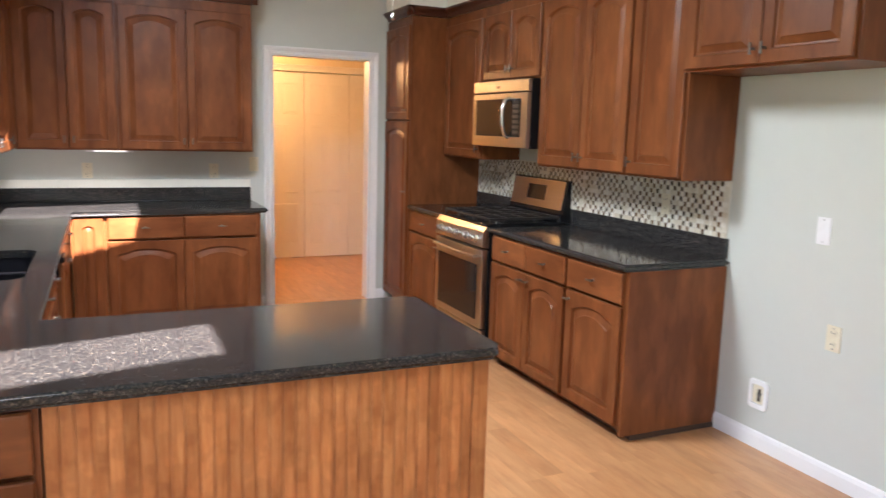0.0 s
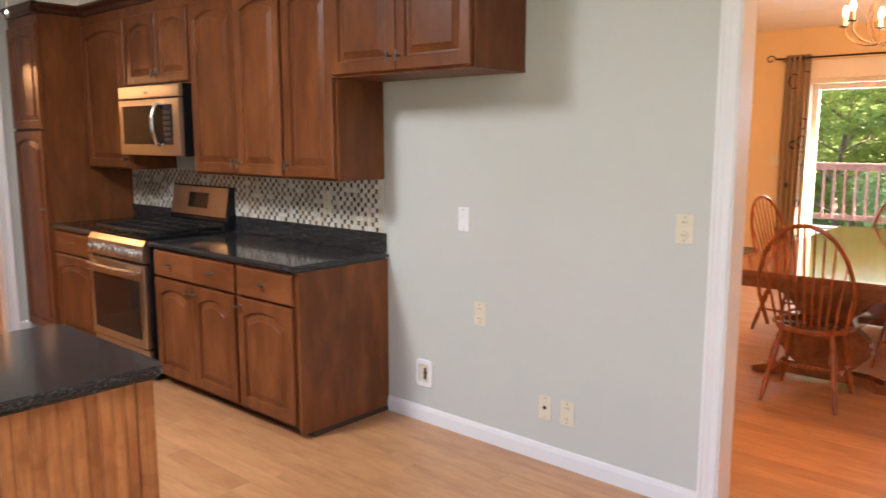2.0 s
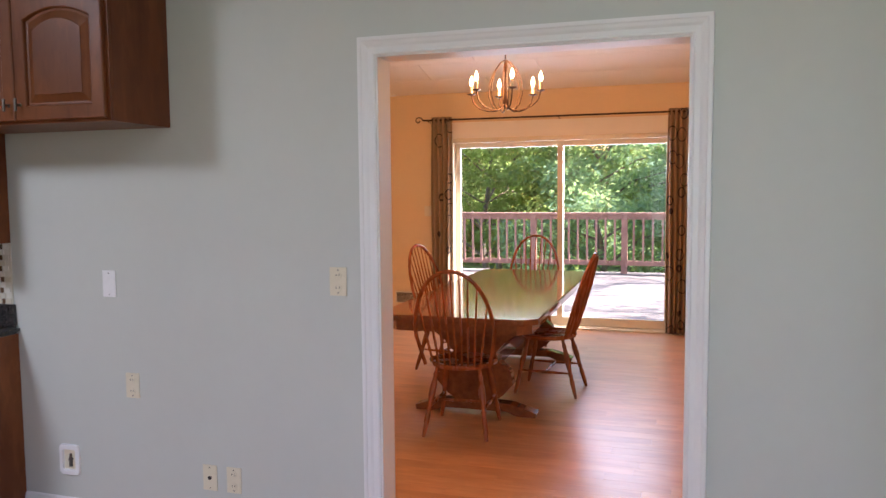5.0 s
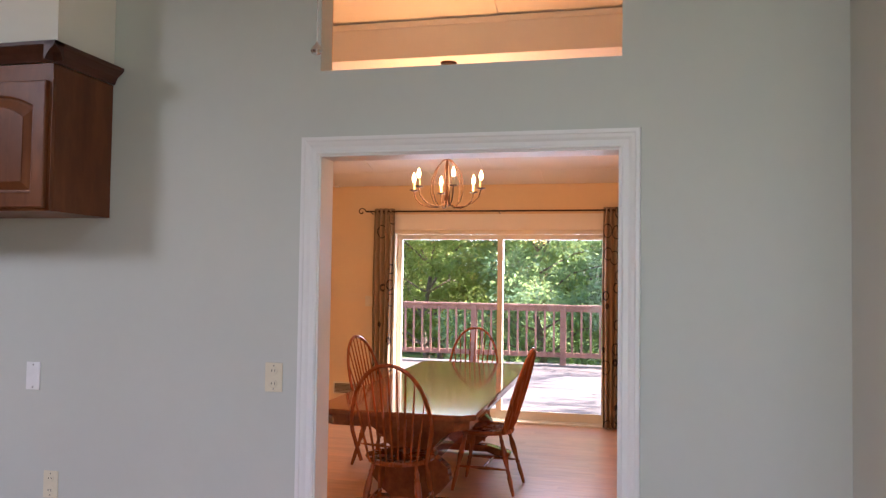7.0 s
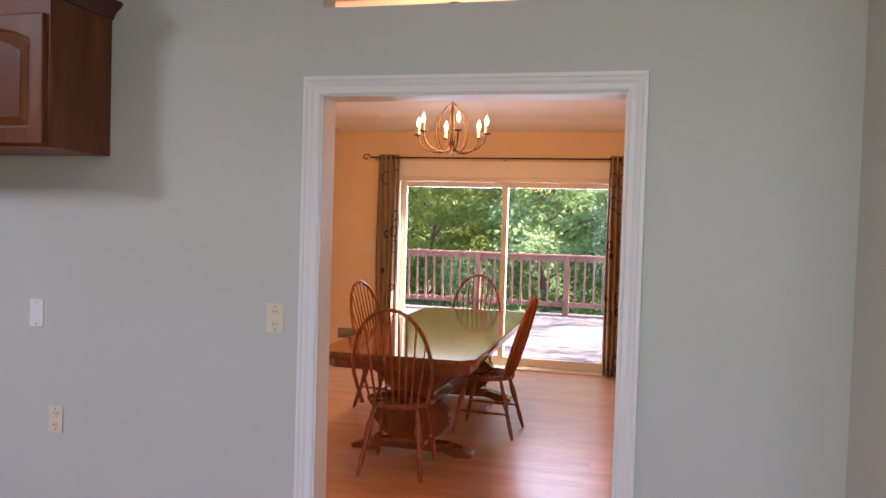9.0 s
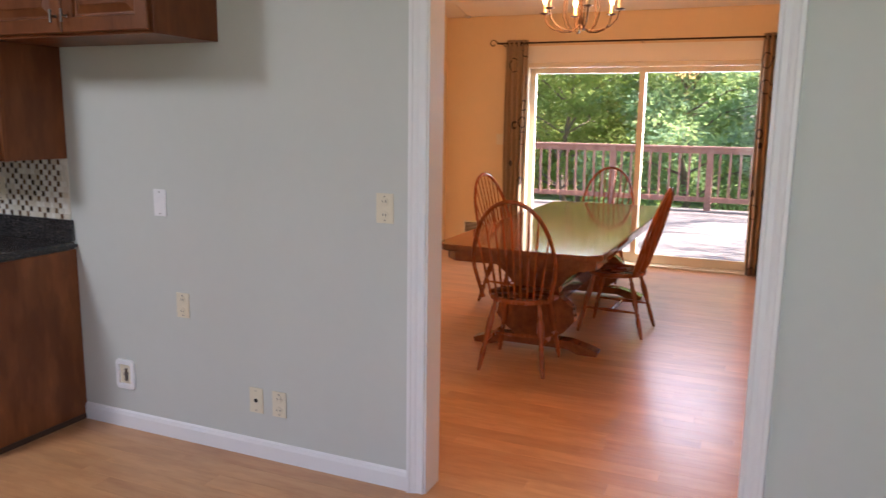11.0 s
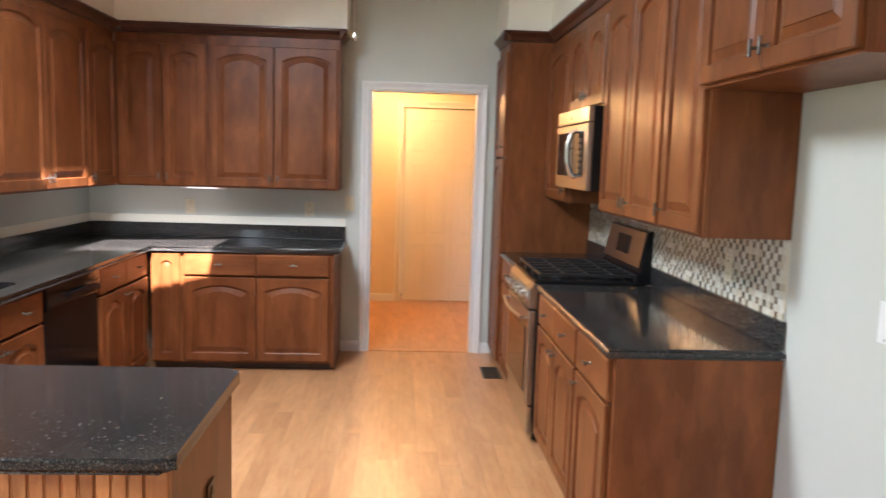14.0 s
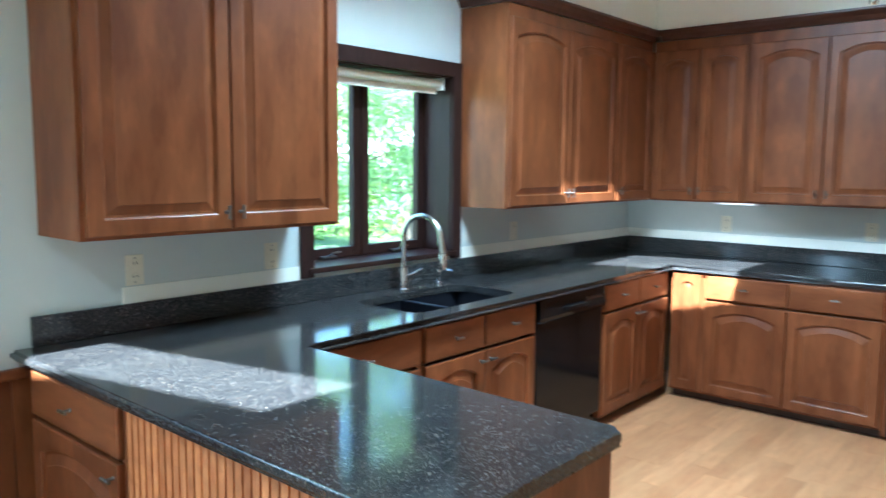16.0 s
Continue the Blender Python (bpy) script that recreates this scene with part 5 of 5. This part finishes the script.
part("bottom_rail", box(RX - 0.03, RX + 0.01, -11.5, -0.2, 0.10, 0.19, 0.003), REDWOOD, rl)
ps = [-3.76 + 1.70 * k for k in range(-4, 3)]
for y in ps:
    part("post", box(RX - 0.065, RX + 0.045, y - 0.055, y + 0.055, -0.05, 1.044, 0.004), REDWOOD, rl)
bmh = box_mesh("baluster", 0.036, 0.036, 0.86, REDWOOD)
for y in ps[:-1]:
    for k in range(1, 10):
        o = new("baluster", bmh)
        o.parent, o.location = rl, (RX - 0.075, y + k * 1.70 / 10 - 0.018, 0.135)
ground = part("ground", box(-300, 300, -300, 300, -1.9, -1.6), GRASS)
tagged(ground, "green lawn and woodland floor around the house", "ground", kind="structure")


def leaves(name, clumps, per, size, mat, seed, parent):
    """A crown: leaf blades scattered round clump centres, drooping outwards."""
    r = np.random.default_rng(seed)
    vs, fs = [], []
    for cx, cy, cz, rad in clumps:
        d = r.normal(size=(per, 3))
        d /= np.linalg.norm(d, axis=1)[:, None]
        p = np.array((cx, cy, cz)) + d * (rad * r.uniform(0.25, 1.0, (per, 1)) ** 0.7) * np.array((1, 1, 0.55))
        u = d * np.array((1, 1, 0.3)) + r.normal(scale=0.5, size=(per, 3)) + np.array((0, 0, -0.25))
        u /= np.linalg.norm(u, axis=1)[:, None]
        w = np.cross(u, r.normal(size=(per, 3)))
        w /= np.linalg.norm(w, axis=1)[:, None]
        s = size * r.uniform(0.6, 1.3, (per, 1))
        n = len(vs)
        q = np.stack([p, p + u * s * 0.5 + w * s * 0.22, p + u * s, p + u * s * 0.5 - w * s * 0.22], axis=1).reshape(-1, 3)
        vs.extend(map(tuple, q.tolist()))
        fs.extend((n + 4 * i, n + 4 * i + 1, n + 4 * i + 2, n + 4 * i + 3) for i in range(per))
    me = bpy.data.meshes.new(name)
    me.from_pydata(vs, [], fs)
    me.materials.append(mat)
    o = new(name, me)
    o.parent = parent
    return o


def tree(x, y, z, height, spread, mat, seed, per=380, size=0.115, low=0.25, label="leafy green garden tree"):
    r = random.Random(seed)
    root = thing("tree", Matrix.Translation((x, y, z)), label, "tree", "trees behind the deck")
    b = bmesh.new()
    trunk = [(0.15 * math.sin(k * 1.3 + seed), 0.15 * math.cos(k * 1.1 + seed), height * 0.8 * k / 7) for k in range(8)]
    add_tube(b, trunk, [0.11 * (1 - 0.11 * k) for k in range(8)], 9)
    clumps = []
    for k in range(26):
        t = low + (1 - low) * k / 26
        base = Vector(trunk[min(7, int(t * 8))])
        a = k * 2.4 + r.random()
        reach = spread * (0.55 + 0.45 * math.sin(math.pi * min(1, t * 0.9 + 0.1))) * r.uniform(0.55, 1.0)
        tip = Vector((base.x + reach * math.cos(a), base.y + reach * math.sin(a), height * t + r.uniform(-0.3, 0.5)))
        mid = (base + tip) / 2 + Vector((0, 0, 0.25))
        add_tube(b, [base, mid, tip], [0.032, 0.02, 0.008], 6)
        for q in (mid, tip, (mid + tip) / 2 + Vector((r.uniform(-.5, .5), r.uniform(-.5, .5), r.uniform(-.3, .4)))):
            clumps.append((q.x, q.y, q.z, r.uniform(0.45, 0.85)))
    part("trunk", b, BARK, root, "", True)
    leaves("crown", clumps, per, size, mat, seed, root)
    return root


tree(15.2, -4.6, -1.6, 5.6, 2.6, LEAF_B, 1, label="blue-green drooping garden tree behind the deck")
tree(14.6, -7.6, -1.6, 5.2, 2.4, LEAF_B, 2, label="blue-green drooping garden tree behind the deck")
tree(16.5, -1.6, -1.6, 6.0, 2.8, LEAF_A, 3)
tree(20.5, -5.6, -1.6, 6.8, 3.6, LEAF_A, 4, size=0.2)
tree(21.0, -1.0, -1.6, 7.0, 3.8, LEAF_A, 5, size=0.2)
tree(20.0, -10.0, -1.6, 6.8, 3.8, LEAF_A, 6, size=0.2)
tree(22.0, 3.0, -1.6, 7.0, 3.8, LEAF_A, 7, size=0.2)
# Two unseen trees, added on the sun's side to dapple the deck.
for i, (x, y) in enumerate(((8.2, -13.2), (11.6, -12.9))):
    tree(x, y, -1.6, 11.0, 3.0, LEAF_A, 40 + i, per=90, label="unseen tall tree added to shade the deck")
for i, (x, y) in enumerate(((-10.5, 2.2), (-13.0, 7.5), (-17.0, 4.0), (-14.5, -2.0), (-9.6, -4.6))):
    tree(x, y, -1.6, 9.5 + i % 3, 3.0, LEAF_C, 20 + i, per=300, label="bright green woodland tree beside the house")
wood_ = thing("woodland", label="bright green woodland beyond the garden", category="woodland", kind="stuff")
r = random.Random(3)
cl_ = [(27 + r.random() * 6, -30 + 48 * r.random(), -1.5 + 6.5 * r.random(), 1.6) for _ in range(190)]
cl_ += [(-22 - r.random() * 6, -10 + 40 * r.random(), -1.5 + 6 * r.random(), 1.6) for _ in range(90)]
leaves("foliage", cl_, 330, 0.42, LEAF_A, 9, wood_)

# ==== pieces of floor and walls, last ====
floor = tagged(part("floor", box(-3.79, 5.59, -9.7, 2.8, -0.12, -0.016), TOE), "golden maple plank floor, varnished", "floor", kind="structure")
rng = random.Random(4)
PW = 0.105
lens_ = [0.55, 0.75, 0.95, 1.2, 1.5]
plank_me = {l: box_mesh("plank", PW - 0.0008, l - 0.0008, 0.016, PLANK) for l in lens_}
verts, faces, made = [], [], 0
x = -3.79
while x < 5.44:
    y = -9.6 - rng.random()
    while y < 2.2:
        l = rng.choice(lens_)
        ya, yb = max(y, -9.6), min(y + l, 2.6)
        if yb - ya > 0.05 and (yb < 0.1 or x < 1.2):
            near = -3.0 < x < 0.6 and -5.6 < y < -0.1 and not (y > -0.75 and x < -1.9) and not (x > -0.75 and y > -3.3) and made < 290
            if near:
                o = new("plank", plank_me[l])
                o.parent, o.location = floor, (x, y, -0.016)
                made += 1
            else:
                n = len(verts)
                for zz, ins in ((-0.016, 0.0), (-0.001, 0.0), (0.0, 0.0)):
                    verts += [(x + ins, ya + ins, zz), (x + PW - 0.0008 - ins, ya + ins, zz), (x + PW - 0.0008 - ins, yb - 0.0008 - ins, zz), (x + ins, yb - 0.0008 - ins, zz)]
                for k in (0, 4):
                    faces += [(n + k + i, n + k + (i + 1) % 4, n + k + 4 + (i + 1) % 4, n + k + 4 + i) for i in range(4)]
                faces.append((n + 8, n + 9, n + 10, n + 11))
        y += l
    x += PW
me = bpy.data.meshes.new("planks")
me.from_pydata(verts, [], faces)
me.materials.append(PLANK_REST)
rest = new("planks", me)
rest.parent = floor
tagged(rest, kind="stuff")

# mosaic splashback: wide cream and narrow brown tiles in offset rows
splash = tagged(part("splashback_tiling", box(-0.006, -0.001, -3.40, -0.56, ZP - 0.1, 1.299), GROUT), "cream and brown glass mosaic tile splashback", "splashback", kind="structure")
TH = 0.0263
tile_me = {}
for wv, mat in ((0.038, TILE), (0.0205, TILE_B), (0.0206, TILE)):
    bm = box(-0.0042, 0.0, 0, wv - 0.002, 0, TH - 0.002)
    me = bpy.data.meshes.new("tile")
    bm.to_mesh(me)
    bm.free()
    me.materials.append(mat)
    tile_me[wv] = me
bulk = {TILE_REST: ([], []), TILE_B_REST: ([], [])}
made, rng = 0, random.Random(8)
for row in range(13):
    z = ZP + 0.001 + row * TH
    if z + TH > 1.302:
        break
    y, k = -3.398 + (row % 2) * 0.029 + rng.uniform(0.0, 0.012), 1
    while y < -0.59:
        wv = 0.0205 if k % 2 == 0 else 0.038
        if wv == 0.0205 and rng.random() < 0.18:
            wv = 0.0206
        k += 1
        if made < 290 and y < -2.55:
            o = new("tile", tile_me[wv])
            o.parent, o.location = splash, (-0.0062, y, z)
            made += 1
        else:
            verts, faces = bulk[TILE_B_REST if wv == 0.0205 else TILE_REST]
            n = len(verts)
            for xx in (-0.0062, -0.0104):
                verts += [(xx, y, z), (xx, y + wv - 0.002, z), (xx, y + wv - 0.002, z + TH - 0.002), (xx, y, z + TH - 0.002)]
            faces += [(n + i, n + (i + 1) % 4, n + 4 + (i + 1) % 4, n + 4 + i) for i in range(4)] + [(n + 4, n + 5, n + 6, n + 7)]
        y += wv
for mat, (verts, faces) in bulk.items():
    me = bpy.data.meshes.new("tiles")
    me.from_pydata(verts, [], faces)
    me.materials.append(mat)
    o = new("tiles", me)
    o.parent = splash
    tagged(o, kind="stuff")
